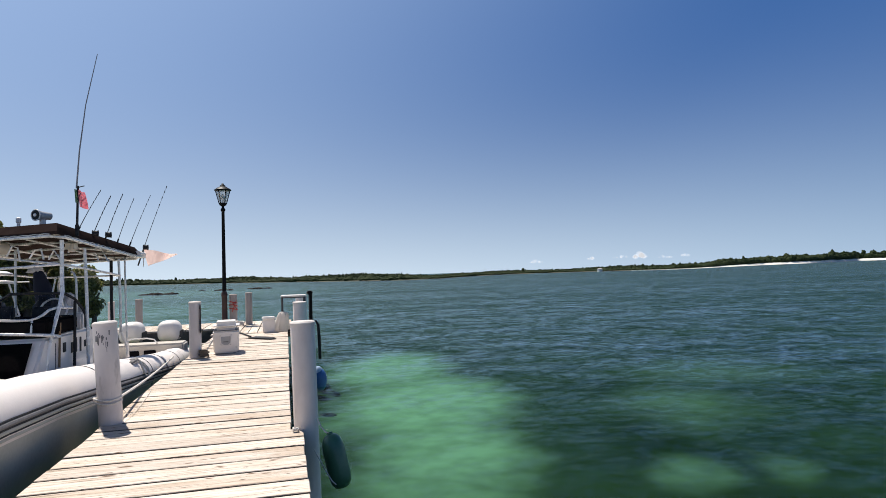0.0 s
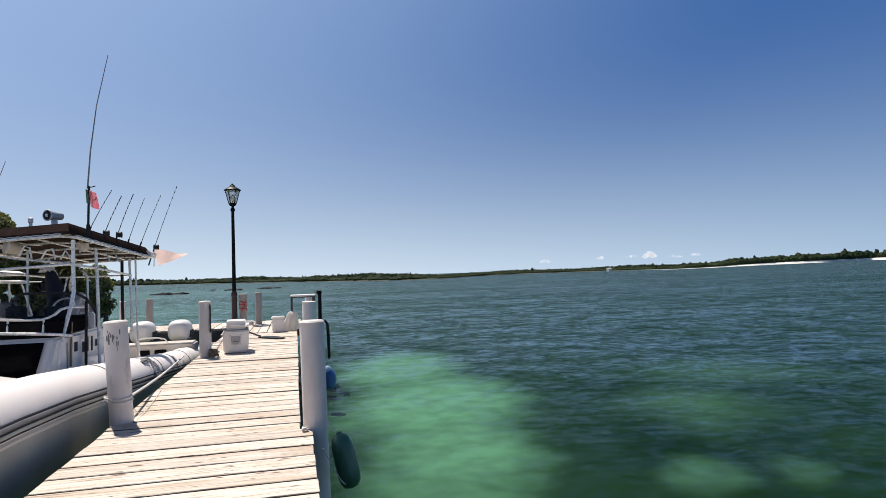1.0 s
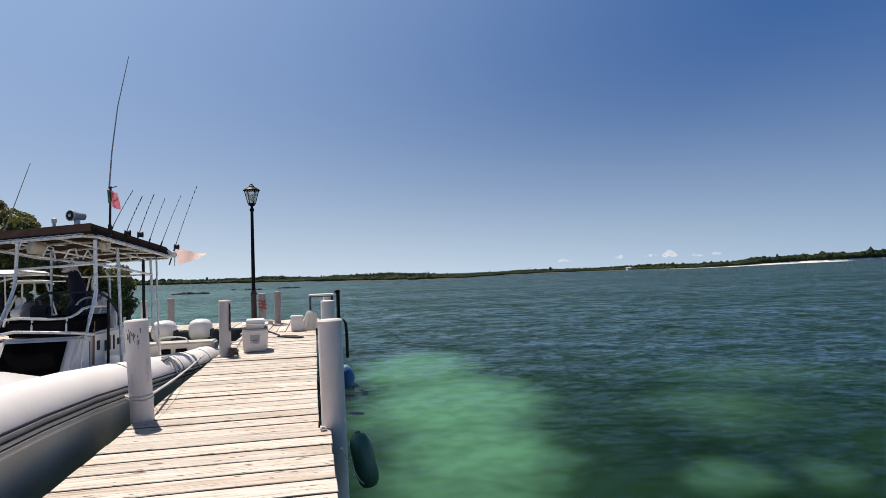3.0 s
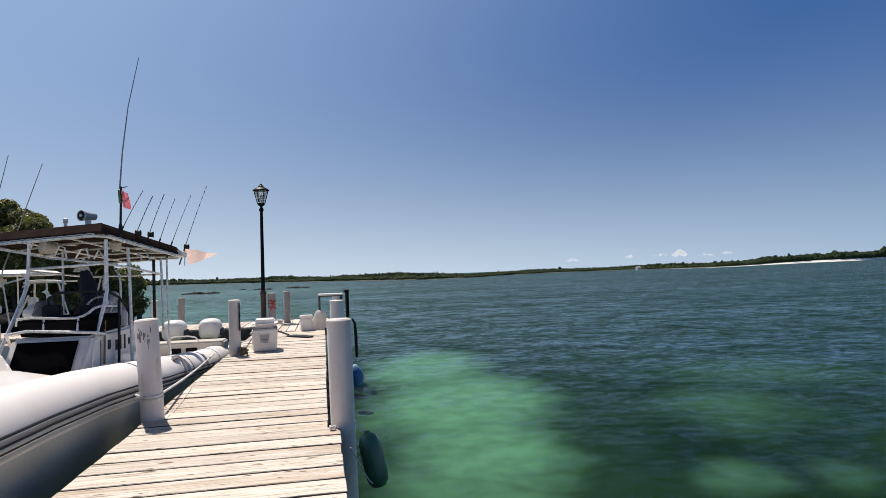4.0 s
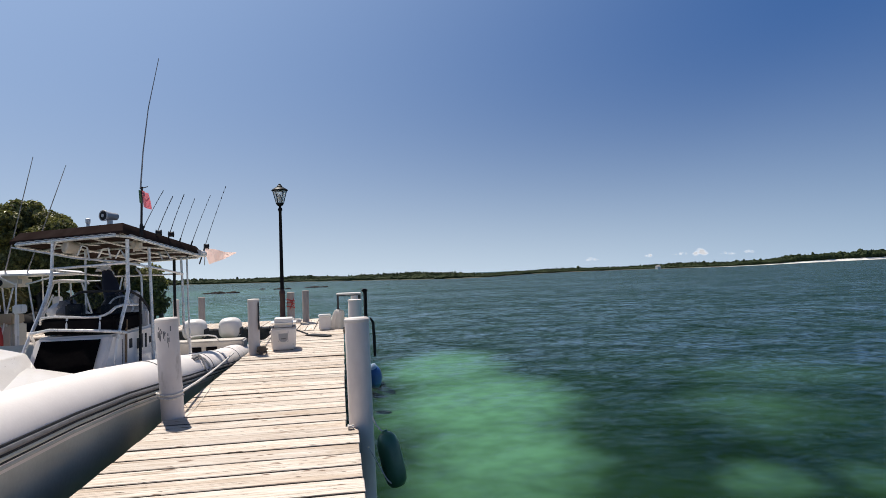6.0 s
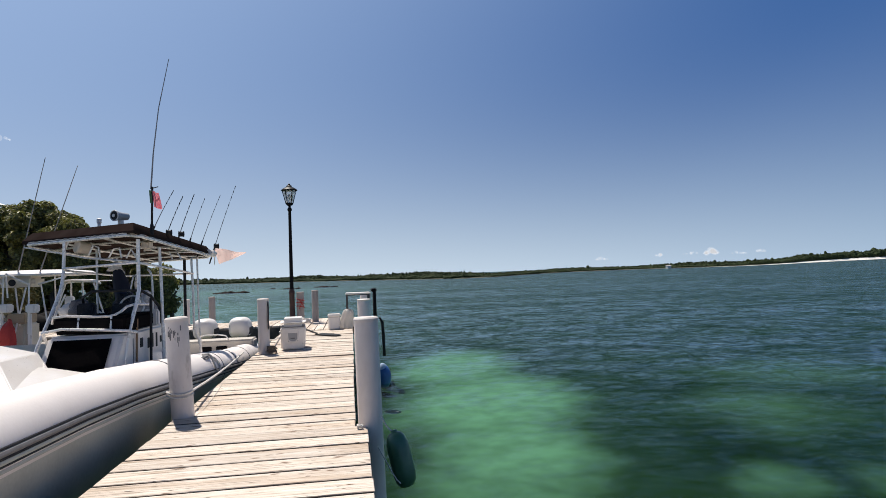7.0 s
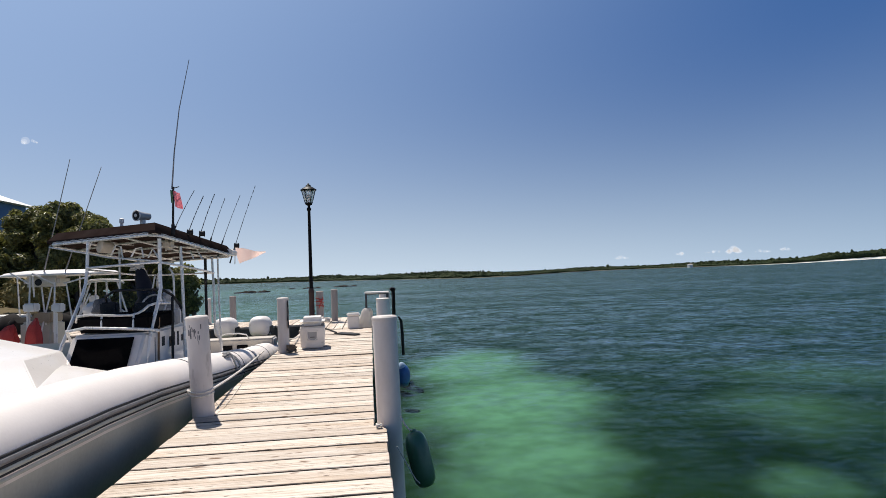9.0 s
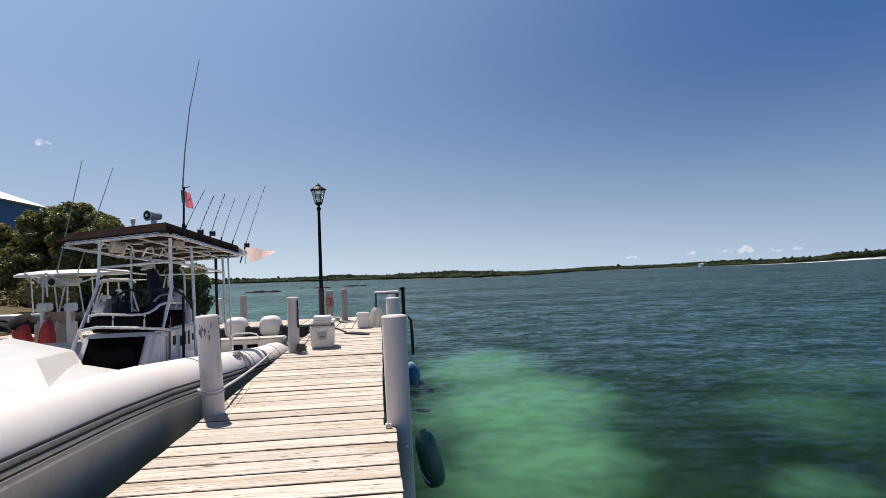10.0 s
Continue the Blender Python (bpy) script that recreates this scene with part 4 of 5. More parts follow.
# whip antenna and flag
ant = thing("whip_antenna", pose(-2.44, 7.9, 1.8), "tall thin whip antenna rising from the boat top", "antenna")
part("base", spin([(0.022, 1.74), (0.022, 1.86), (0.014, 1.88), (0.013, 2.33)], 10, pose(-2.43, 7.9, 0, 0, 1.5)), RUBBER, ant, "black lower mast")
part("whip", pipe([(-2.385, 7.9, 2.30), (-2.35, 7.9, 2.75), (-2.28, 7.9, 3.3), (-2.15, 7.9, 3.92)], [0.010, 0.008, 0.006, 0.004], 6), surface("antenna_grey", (0.20, 0.20, 0.22), (0.26, 0.26, 0.28), 9, 0.5), ant)
part("hook", pipe([(-2.37, 7.9, 2.31), (-2.30, 7.9, 2.33)], 0.006, 5), RUBBER, ant)


def cloth(name, corner, u, v, nu, nv, wave, material, parent, label="", taper=0.0):
    """A waving cloth from a corner along u and v."""
    bm = bmesh.new()
    u, v, corner = Vector(u), Vector(v), Vector(corner)
    nrm = u.cross(v).normalized()
    grid = [[bm.verts.new(corner + u * (a / nu) + v * (b / nv) * (1 - taper * a / nu) + nrm * wave * (a / nu) * math.sin(6.5 * a / nu + 1.5 * b / nv)) for b in range(nv + 1)] for a in range(nu + 1)]
    for a in range(nu):
        for b in range(nv):
            bm.faces.new((grid[a][b], grid[a + 1][b], grid[a + 1][b + 1], grid[a][b + 1]))
    bmesh.ops.solidify(bm, geom=list(bm.faces), thickness=0.003)
    return part(name, bm, material, parent, label)


pennant = thing("red_flag", pose(-2.40, 7.9, 2.15), "faded red flag with a green hoist strip", "flag")
cloth("hoist", (-2.402, 7.88, 2.29), (0.03, -0.015, -0.01), (0.01, 0, -0.16), 3, 6, 0.004, surface("green_cloth", (0.10, 0.22, 0.14), (0.16, 0.26, 0.16), 8, 0.9), pennant, "green hoist strip")
cloth("fly", (-2.362, 7.866, 2.28), (0.085, -0.05, -0.04), (0.02, 0, -0.20), 10, 8, 0.03, sheer(surface("faded_red_cloth", (0.80, 0.22, 0.28), (0.84, 0.50, 0.54), 9, 0.9), (0.85, 0.30, 0.36), 0.5), pennant, "faded red fly")
ensign = thing("pale_ensign", pose(-2.2, 10.5, 1.55), "sun-bleached pinkish white ensign flying aft", "flag")
cloth("cloth", (-2.22, 10.5, 1.70), (0.50, -0.05, -0.09), (0.06, 0.10, -0.27), 14, 8, 0.05, sheer(surface("bleached_cloth", (0.84, 0.70, 0.66), (0.88, 0.82, 0.80), 5, 0.9), (0.90, 0.72, 0.66), 0.55), ensign, "", 0.9)
part("staff", pipe([(-2.21, 10.5, 1.42), (-2.20, 10.5, 1.68)], 0.008, 6), STEEL, ensign)


# fishing rods in the holders along the top's edge
def fishing_rod(a, b, label, reel):
    a, b = Vector(a), Vector(b)
    ob = thing("fishing_rod", pose(*a), label, "fishing rod", "rods on the boat top")
    def bent(t):
        return a.lerp(b, t) + Vector((0.03, 0, -0.01)) * t * t

    part("blank", pipe([bent(k / 8) for k in range(9)], [0.0062 - 0.0046 * k / 8 for k in range(9)], 6), RUBBER_GREY, ob)
    part("grip", pipe([a - (b - a) * 0.16, a + (b - a) * 0.14], 0.011, 8), RUBBER, ob, "black foam grip")
    for t in (0.3, 0.46, 0.6, 0.72, 0.83, 0.92, 0.99):
        d = (b - a).normalized() * 0.022
        part("guide", pipe([bent(t) - d, bent(t) + d], 0.0055 if reel else 0.0042, 6), RUBBER, ob, "dark line guide")
    if reel:
        part("reel", spin([(0.02, -0.04), (0.045, -0.035), (0.035, -0.02), (0.035, 0.02), (0.045, 0.035), (0.02, 0.04)], 14, Matrix.Translation(a + (b - a) * 0.10 + Vector((0.03, -0.03, 0))) @ pose(0, 0, 0, 0, 90, 20)), RUBBER, ob, "black trolling reel")
    return ob


RODS = (((-2.47, 8.2, 1.80), (-2.24, 8.2, 2.32), 0), ((-2.42, 8.6, 1.76), (-2.23, 8.6, 2.30), 1), ((-2.37, 9.0, 1.76), (-2.18, 9.0, 2.38), 1), ((-2.33, 9.4, 1.70), (-2.13, 9.4, 2.37), 0), ((-2.27, 9.8, 1.66), (-1.99, 9.8, 2.47), 0), ((-2.17, 10.2, 1.60), (-1.83, 10.2, 2.67), 1))
for a, b, reel in RODS:
    fishing_rod(a, b, "thin fishing rod with a black trolling reel" if reel else "slender fishing rod standing in its holder", reel)


# outboards and stern
def outboard(m):
    ob = thing("outboard_motor", m, "white outboard motor on the boat's transom", "motor", "twin outboards")
    bm = bmesh.new()
    bmesh.ops.create_uvsphere(bm, u_segments=24, v_segments=14, radius=1)
    for v in bm.verts:
        x, y, z = v.co
        f = lambda q, e: math.copysign(abs(q) ** e, q)
        v.co = m @ Vector((0.205 * f(x, 0.6), 0.36 * f(y, 0.6), 0.205 + 0.205 * f(z, 0.68) - 0.03 * y - 0.02 * abs(x)))
    part("cowl", bm, PLASTIC, ob, "rounded white engine cowl")
    bm = box(-0.15, -0.22, -0.10, 0.15, 0.3, 0.05, 0.05, 3)
    bm.transform(m)
    part("midsection", bm, RUBBER, ob, "black midsection")
    bm = box(0.09, -0.20, 0.03, 0.212, 0.28, 0.24, 0.04, 3)
    bm.transform(m)
    part("trim", bm, RUBBER, ob, "black side trim")
    bm = box(-0.06, -0.08, -1.25, 0.06, 0.22, -0.05, 0.03, 2)
    bm.transform(m)
    part("leg", bm, PLASTIC, ob)
    return ob


motor = outboard(pose(-2.93, 12.95, 0.0, 0, 0, 0))
copy_thing(motor, pose(-2.25, 12.95, 0.0, 0, 0, 0))
stern = part("transom", box(CX - 0.75, 11.95, -0.34, CX + 1.1, 12.45, 0.045, 0.03, 3), surface("beige_gelcoat", (0.58, 0.53, 0.46), (0.48, 0.43, 0.37), 3, 0.5, 0, 0.03), boat, "beige splash well at the stern")
# flat dark panels carry the shade of the openings in the well
for x in (-2.70, -2.42):
    part("hatch", box(x - 0.10, 11.93, -0.18, x + 0.10, 11.96, -0.06, 0.01, 2), DARK, stern, "hatch panel darkened for its recess's shade")
part("stern_rail", pipe([(-2.85, 12.0, 0.04), (-2.80, 11.9, 0.16), (-2.35, 11.9, 0.16), (-2.30, 12.0, 0.04)], 0.014, 8, None, 1), STEEL, boat)
cleat = part("tube_cleat", box(-1.99, 7.95, 0.17, -1.80, 8.25, 0.215, 0.02, 3), RUBBER_GREY, boat, "grey handhold patch")
part("cleat_rope", pipe([(-1.86, 8.05, 0.24), (-1.80, 8.2, 0.235), (-1.74, 8.15, 0.10), (-1.73, 8.35, -0.06), (-1.74, 8.5, 0.06), (-1.86, 8.2, 0.23), (-1.77, 8.45, 0.13), (-1.73, 8.6, -0.08)], 0.013, 6, None, 1), ROPE, boat, "white rope tied to the tube")

# ---- second boat, behind ----
m = pose(-6.95, 14.5, WATER)
boat2 = thing("centre_console_boat", m, "small white open boat with a pale hard top", "boat")
bm = bmesh.new()
rows = []
for y, w, z in ((12.2, 0.12, 0.14), (12.5, 0.5, 0.10), (13.1, 0.85, 0.04), (14.2, 1.05, -0.04), (15.2, 1.08, -0.08)):
    rows.append([bm.verts.new((-7.05 + u * w, y, h)) for u, h in ((-0.82, z), (-1, z), (-0.95, z - 0.3), (-0.6, -0.85), (0.0, -1.1), (0.6, -0.85), (0.95, z - 0.3), (1, z), (0.82, z))])
for a, b in zip(rows, rows[1:]):
    for j in range(8):
        bm.faces.new((a[j], a[j + 1], b[j + 1], b[j]))
bm.faces.new(rows[-1])
bmesh.ops.recalc_face_normals(bm, faces=bm.faces)
bmesh.ops.solidify(bm, geom=list(bm.faces), thickness=0.03)
part("hull", bm, GEL, boat2, "white hull")
part("sole", box(-7.85, 12.9, -0.45, -6.25, 15.1, -0.40, 0.01), GEL, boat2)
part("console", box(-7.35, 13.9, -0.42, -6.70, 14.5, 0.45, 0.06, 3), surface("cream_gelcoat", (0.62, 0.56, 0.44), (0.5, 0.45, 0.36), 4, 0.5), boat2, "cream steering console")
ringpts = [(-6.735 + 1.175 * math.cos(a), 14.4 + 0.75 * math.sin(a), 1.425) for a in (k * math.pi / 16 for k in range(32))]
bm = bmesh.new()
levels = [[bm.verts.new((-6.735 + (x - -6.735) * q, 14.4 + (y - 14.4) * q, z + dz)) for x, y, z in ringpts] for q, dz in ((0.6, 0.015), (0.97, 0.0), (1.0, 0.02), (0.93, 0.06), (0.6, 0.10), (0.2, 0.11))]
for a, b in zip(levels, levels[1:]):
    for k in range(32):
        bm.faces.new((a[k], a[(k + 1) % 32], b[(k + 1) % 32], b[k]))
bm.faces.new(levels[0][::-1])
bm.faces.new(levels[-1])
roof2 = part("hard_top", bm, PLASTIC, boat2, "thin white domed top")
part("roof_rail", pipe(ringpts + [ringpts[0]], 0.026, 8), PLASTIC, boat2, "white pipe rim")
part("radio_box", box(-7.207, 13.75, 1.172, -6.490, 14.3, 1.409, 0.07, 4), surface("cream_box", (0.74, 0.66, 0.55), (0.62, 0.55, 0.46), 4, 0.6), boat2, "cream overhead box")
part("speaker", spin([(0.07, 0), (0.07, 0.012), (0.03, 0.014)], 16, pose(-6.883, 13.752, 1.270, 90, 0, 0)), RUBBER, boat2, "round dark speaker")
for a, b in (((-7.016, 13.70, 1.405), (-7.023, 13.60, 0.066)), ((-6.898, 13.90, 1.173), (-6.817, 13.90, 0.369)), ((-6.647, 13.80, 1.164), (-6.820, 13.70, 0.209)), ((-6.541, 13.70, 1.257), (-6.517, 13.60, 0.227)), ((-6.411, 13.90, 1.249), (-6.287, 13.90, 0.380)), ((-6.920, 13.60, 1.413), (-6.944, 13.70, 0.966)), ((-7.346, 13.60, 1.476), (-7.029, 13.70, 1.241)), ((-6.905, 13.55, 1.459), (-6.542, 13.70, 1.221)), ((-6.410, 13.80, 1.226), (-5.803, 13.60, 1.358)), ((-6.716, 15.20, 1.407), (-6.692, 15.20, 0.457)), ((-8.072, 15.20, 1.459), (-8.020, 15.20, 0.519))):
    part("leg", pipe([a, b], 0.017, 8), PLASTIC, boat2)
part("seat_locker", box(-7.073, 13.50, 0.667, -6.843, 13.75, 0.841, 0.025, 2), PLASTIC, boat2, "white deck locker")
part("seat_locker", box(-6.529, 13.50, 0.642, -6.352, 13.75, 0.820, 0.025, 2), PLASTIC, boat2, "white deck locker")
part("locker_pole", box(-7.046, 13.58, -0.024, -6.984, 13.65, 0.658, 0.015, 2), PLASTIC, boat2)
part("locker_pole", box(-6.522, 13.58, -0.051, -6.458, 13.65, 0.634, 0.015, 2), PLASTIC, boat2)
part("cushion", box(-6.972, 13.70, 0.427, -6.616, 14.20, 0.634, 0.025, 2), surface("tan_vinyl", (0.45, 0.34, 0.22), (0.36, 0.27, 0.17), 5, 0.6), boat2, "tan seat cushion")
for x, w, h in ((-7.30, 0.17, 0.33), (-6.83, 0.15, 0.40)):
    part("red_cover", lumpy((x, 13.45, -0.02 + h * 0.35), (w, 0.10, h), x, 3, 0.35, 3), RED, boat2, "red canvas cover hung over the rail")
for a, b in (((-6.79, 13.75, 1.40), (-5.98, 13.2, 3.75)), ((-6.38, 13.75, 1.40), (-5.38, 13.2, 3.58))):
    part("outrigger", pipe([a, Vector(a).lerp(Vector(b), 0.5), b], [0.014, 0.010, 0.006], 6), PILE_GREY, boat2, "thin outrigger pole")
screen2 = thing("moored_skiff", pose(-4.9, 14.6, WATER), "low white skiff with a pale folding frame", "boat")
bm = bmesh.new()
rows = [[bm.verts.new((-4.85 + u * w, y, h)) for u, h in ((-1, z), (-0.8, -0.7), (0, -0.95), (0.8, -0.7), (1, z))] for y, w, z in ((13.4, 0.15, 0.0), (13.9, 0.5, -0.05), (14.6, 0.65, -0.1), (15.4, 0.65, -0.12))]
for a, b in zip(rows, rows[1:]):
    for j in range(4):
        bm.faces.new((a[j], a[j + 1], b[j + 1], b[j]))
bm.faces.new(rows[-1])
bmesh.ops.solidify(bm, geom=list(bm.faces), thickness=0.03)
part("hull", bm, GEL, screen2)
for pts in ([(-6.312, 14.50, 1.164), (-6.144, 14.50, 1.258), (-5.544, 14.50, 1.247), (-5.473, 14.50, 1.193)], [(-6.681, 15.40, 1.245), (-6.528, 15.40, 1.306), (-5.891, 15.40, 1.281), (-5.841, 15.40, 1.225)], [(-6.180, 14.50, 1.247), (-6.486, 14.60, 0.462)], [(-5.617, 14.50, 1.224), (-5.461, 14.60, 0.541)], [(-5.845, 14.50, 1.233), (-5.874, 14.60, 0.459)], [(-6.410, 15.30, 1.235), (-6.420, 15.30, 0.624)], [(-6.153, 14.40, 0.984), (-6.372, 14.40, 0.495)], [(-5.716, 14.40, 0.777), (-5.304, 14.40, 0.446)]):
    part("frame_pipe", pipe(pts, 0.02, 8, None, 1 if len(pts) > 2 else 0), PLASTIC, screen2)
part("locker", box(-6.224, 14.50, 0.645, -6.077, 14.70, 0.940, 0.025, 2), PLASTIC, screen2, "white upright locker")
part("bimini", box(-6.237, 14.55, 1.248, -5.539, 15.35, 1.271, 0.01, 1), PLASTIC, screen2, "thin white folding top")

# ---- near shore ----
def shore_ground(name, outline, label, mat):
    bm = bmesh.new()
    rows = [[bm.verts.new(Vector(p) + Vector((0, 0, 0.10 * noise.noise(Vector(p) * 0.8)))) for p in row] for row in outline]
    for a, b in zip(rows, rows[1:]):
        for j in range(len(a) - 1):
            bm.faces.new((a[j], a[j + 1], b[j + 1], b[j]))
    bmesh.ops.recalc_face_normals(bm, faces=bm.faces)
    return tagged(part(name, bm, mat), label, "shore", kind="structure")


rows = []
for k in range(25):
    y = 15.0 + k * 1.6
    edge = -9.3 - 0.035 * (y - 18) - 0.6 * noise.noise(Vector((y * 0.25, 2, 0))) - max(0.0, y - 26) * 0.55
    rows.append([(edge - dx, y, z) for dx, z in ((-0.25, -1.3), (0.0, -0.2), (0.15, 0.05), (1.3, 0.20), (3.0, 0.6), (6.0, 1.2), (12, 1.8), (30, 2.2))])
rows.insert(0, [(x, 14.7, -1.3) for x, _, _ in rows[0]])
rows.append([(x, 54.5, -1.3) for x, _, _ in rows[-1]])
shore_ground("ground", rows, "rocky bank with dry soil and low scrub", SOIL)
slab = tagged(part("pavement", prism([(-9.9, 18.2), (-9.8, 19.2), (-16.0, 20.2), (-16.0, 18.8)], 0.30, 0.42, 0.03), surface("pale_concrete", (0.78, 0.75, 0.70), (0.64, 0.60, 0.55), 2, 0.9, 0, 0.3, 14)), "pale concrete landing slab on the bank", "landing", kind="structure")
rng = random.Random(21)
bm = bmesh.new()
for k in range(70):
    y = rng.uniform(16.5, 34)
    p = (-9.2 - 0.035 * (y - 18) + rng.uniform(-0.9, 0.45), y, rng.uniform(-0.8, 0.1))
    s = rng.uniform(0.18, 0.5)
    r = bmesh.ops.create_icosphere(bm, subdivisions=2, radius=s, matrix=pose(*p, rng.uniform(0, 90), rng.uniform(0, 90), 0))
    for v in r["verts"]:
        v.co += Vector(v.co - Vector(p)) * 0.35 * noise.noise(v.co * 2.3)
tagged(part("shore_rocks", bm, ROCK), "dark broken rocks along the bank's foot", "rocks", kind="stuff")
for x, y in ((-10.9, 18.1), (-11.3, 18.15)):
    p = thing("landing_post", pose(x, y, 0.3), "pale upright post on the concrete landing", "post", "posts on the landing")
    part("shaft", spin([(0.06, 0.2), (0.055, 1.15), (0.03, 1.17)], 12, pose(x, y - 0.1, 0)), PILE_WHITE, p)


def leaf_cloud(name, blobs, count, size, material, parent, seed, flat=0.5):
    """Many small folded leaves scattered through and over uneven clumps."""
    r = np.random.RandomState(seed)
    pick = r.choice(len(blobs), count, p=np.array([b[3] ** 2 for b in blobs]) / sum(b[3] ** 2 for b in blobs))
    centres = np.array([b[:3] for b in blobs])[pick]
    rad = np.array([b[3] for b in blobs])[pick]
    d = r.normal(size=(count, 3))
    d /= np.linalg.norm(d, axis=1)[:, None]
    p = centres + d * (rad * (0.55 + 0.55 * r.rand(count) ** 0.6))[:, None] * np.array([1, 1, 0.8])
    n = d + r.normal(size=(count, 3)) * 0.7 + np.array([0, 0, flat])
    n /= np.linalg.norm(n, axis=1)[:, None]
    u = np.cross(n, r.normal(size=(count, 3)))
    u /= np.linalg.norm(u, axis=1)[:, None]
    v = np.cross(n, u)
    s = (size * (0.6 + 0.8 * r.rand(count)))[:, None]
    fold = n * s * 0.18
    verts = np.stack([p - u * s, p - v * s * 0.45 + fold, p + u * s, p + v * s * 0.45 + fold], 1).reshape(-1, 3)
    me = bpy.data.meshes.new(name)
    idx = np.arange(count) * 4
    faces = np.concatenate([np.stack([idx, idx + 1, idx + 2], 1), np.stack([idx, idx + 2, idx + 3], 1)])
    me.from_pydata(verts.tolist(), [], faces.tolist())
    me.materials.append(material)
    ob = new(name, me)
    ob.parent = parent
    ob.matrix_parent_inverse = parent.matrix_basis.inverted()
    return ob


def tree(x, y, ground, crown, seed, leaves, label):
    """crown: centre x, y, z and half sizes."""
    r = random.Random(seed)
    ob = thing("mangrove_tree", pose(x, y, ground), label, "tree", "trees on the bank")
    cx, cy, cz, sx, sy, sz = crown
    blobs = []
    for k in range(46):
        a, b = r.uniform(0, 2 * math.pi), r.uniform(-0.9, 1)
        q = math.sqrt(1 - b * b * 0.8) * r.uniform(0.5, 1.08)
        blobs.append((cx + sx * q * math.cos(a), cy + sy * q * math.sin(a), cz + sz * b * 0.88, r.uniform(0.16, 0.46)))
    for k in range(3):
        px, py = x + r.uniform(-0.5, 0.5), y + r.uniform(-0.4, 0.4)
        part("trunk", pipe([(px, py, ground - 0.3), (px + r.uniform(-0.3, 0.3), py, ground + (cz - ground) * 0.5), (cx + r.uniform(-0.6, 0.6), cy, cz)], [0.13, 0.09, 0.04], 8, None, 1), BARK, ob)
    for b in blobs[::2]:
        part("limb", pipe([(x + r.uniform(-0.3, 0.3), y, ground + (cz - ground) * r.uniform(0.3, 0.8)), ((x + b[0]) / 2, (y + b[1]) / 2, (cz + b[2]) / 2 - 0.1), b[:3]], [0.05, 0.035, 0.012], 6), BARK, ob)
    leaf_cloud("crown", blobs, leaves, 0.085, LEAF, ob, seed)
    return ob


tree(-11.88, 25.5, 0.6, (-11.88, 25.5, 3.17, 0.62, 1.3, 1.14), 11, 24000, "dense dark green mangrove tree with glossy leaves")
tree(-13.54, 26.3, 0.8, (-13.54, 26.3, 3.42, 0.54, 1.0, 1.08), 14, 16000, "dark mangrove tree in front of the house")
tree(-10.60, 25.0, 0.3, (-10.60, 25.0, 2.62, 0.59, 1.2, 1.29), 12, 22000, "broad green mangrove tree over the bank")
tree(-9.12, 26.0, 0.2, (-9.12, 26.0, 1.38, 1.36, 1.2, 1.46), 13, 24000, "lower mangrove tree beside the water")
tree(-7.82, 27.0, -0.6, (-7.82, 27.0, 0.82, 0.39, 0.6, 0.87), 15, 7000, "low mangrove bush standing in the water")
tree(-11.10, 24.4, 0.2, (-11.10, 24.4, 1.47, 1.51, 0.6, 1.09), 16, 24000, "low dense mangrove bush under the taller trees")
tree(-13.75, 24.9, 0.6, (-13.75, 24.9, 1.78, 1.10, 0.6, 0.73), 17, 13000, "low shaded mangrove bush near the house")
tree(-15.63, 26.8, 0.9, (-15.63, 26.8, 2.93, 0.99, 0.8, 0.72), 18, 11000, "dense mangrove bush beneath the house")
tree(-12.27, 28.0, 0.6, (-12.27, 28.0, 1.96, 2.21, 0.6, 1.02), 19, 16000, "dense mangrove thicket behind the other trees")
scrub = thing("bank_scrub", pose(-13, 22, 0.5), "dry yellowish scrub covering the bank's slope", "scrub", kind="stuff")
LEAF_DRY = surface("dry_scrub", (0.30, 0.23, 0.08), (0.13, 0.13, 0.04), 1.5, 0.8, 0, 0, 6)
leaf_cloud("scrub_leaves", [(rng.uniform(-16.5, -10.6), rng.uniform(20.8, 24.5), 0.6 + rng.uniform(-0.1, 0.5), rng.uniform(0.3, 0.6)) for _ in range(40)], 9000, 0.10, LEAF_DRY, scrub, 31)

# ---- house behind the trees ----
house = thing("house", pose(-28.5, 42, 2.0), "blue-painted house with a white roof edge", "house")
BLUEWALL = surface("blue_wall_paint", (0.10, 0.19, 0.36), (0.08, 0.15, 0.30), 1.5, 0.8, 0, 0.1, 20)
WHITE = surface("white_paint", (0.80, 0.79, 0.77), (0.72, 0.71, 0.69), 2, 0.6, 0, 0.05, 20)
part("wall", box(-34.5, 41.0, 4.4, -24.4, 48, 6.85, 0.02, 1), BLUEWALL, house, "blue upper wall")
# the shade beneath the balcony is put into this wall's colour
part("lower_wall", box(-34, 43.0, 1.5, -25.1, 48, 4.2, 0.02, 1), surface("shaded_wall_paint", (0.30, 0.29, 0.28), (0.24, 0.23, 0.22), 2, 0.8), house, "lower wall with balcony shade in its grey")
part("balcony_floor", box(-34.7, 40.2, 4.15, -24.2, 48, 4.4, 0.03, 1), BEAM, house, "dark balcony edge")
for x in (-31.5, -28.0, -24.6):
    part("post", box(x - 0.1, 40.4, 1.4, x + 0.1, 40.6, 4.15, 0.01, 1), WHITE, house)
bm = bmesh.new()
e = [bm.verts.new(p) for p in ((-35.5, 40.0, 6.86), (-23.9, 40.0, 6.86), (-23.9, 48.6, 6.86), (-35.5, 48.6, 6.86), (-31.0, 44.3, 8.75), (-28.0, 44.3, 8.75))]
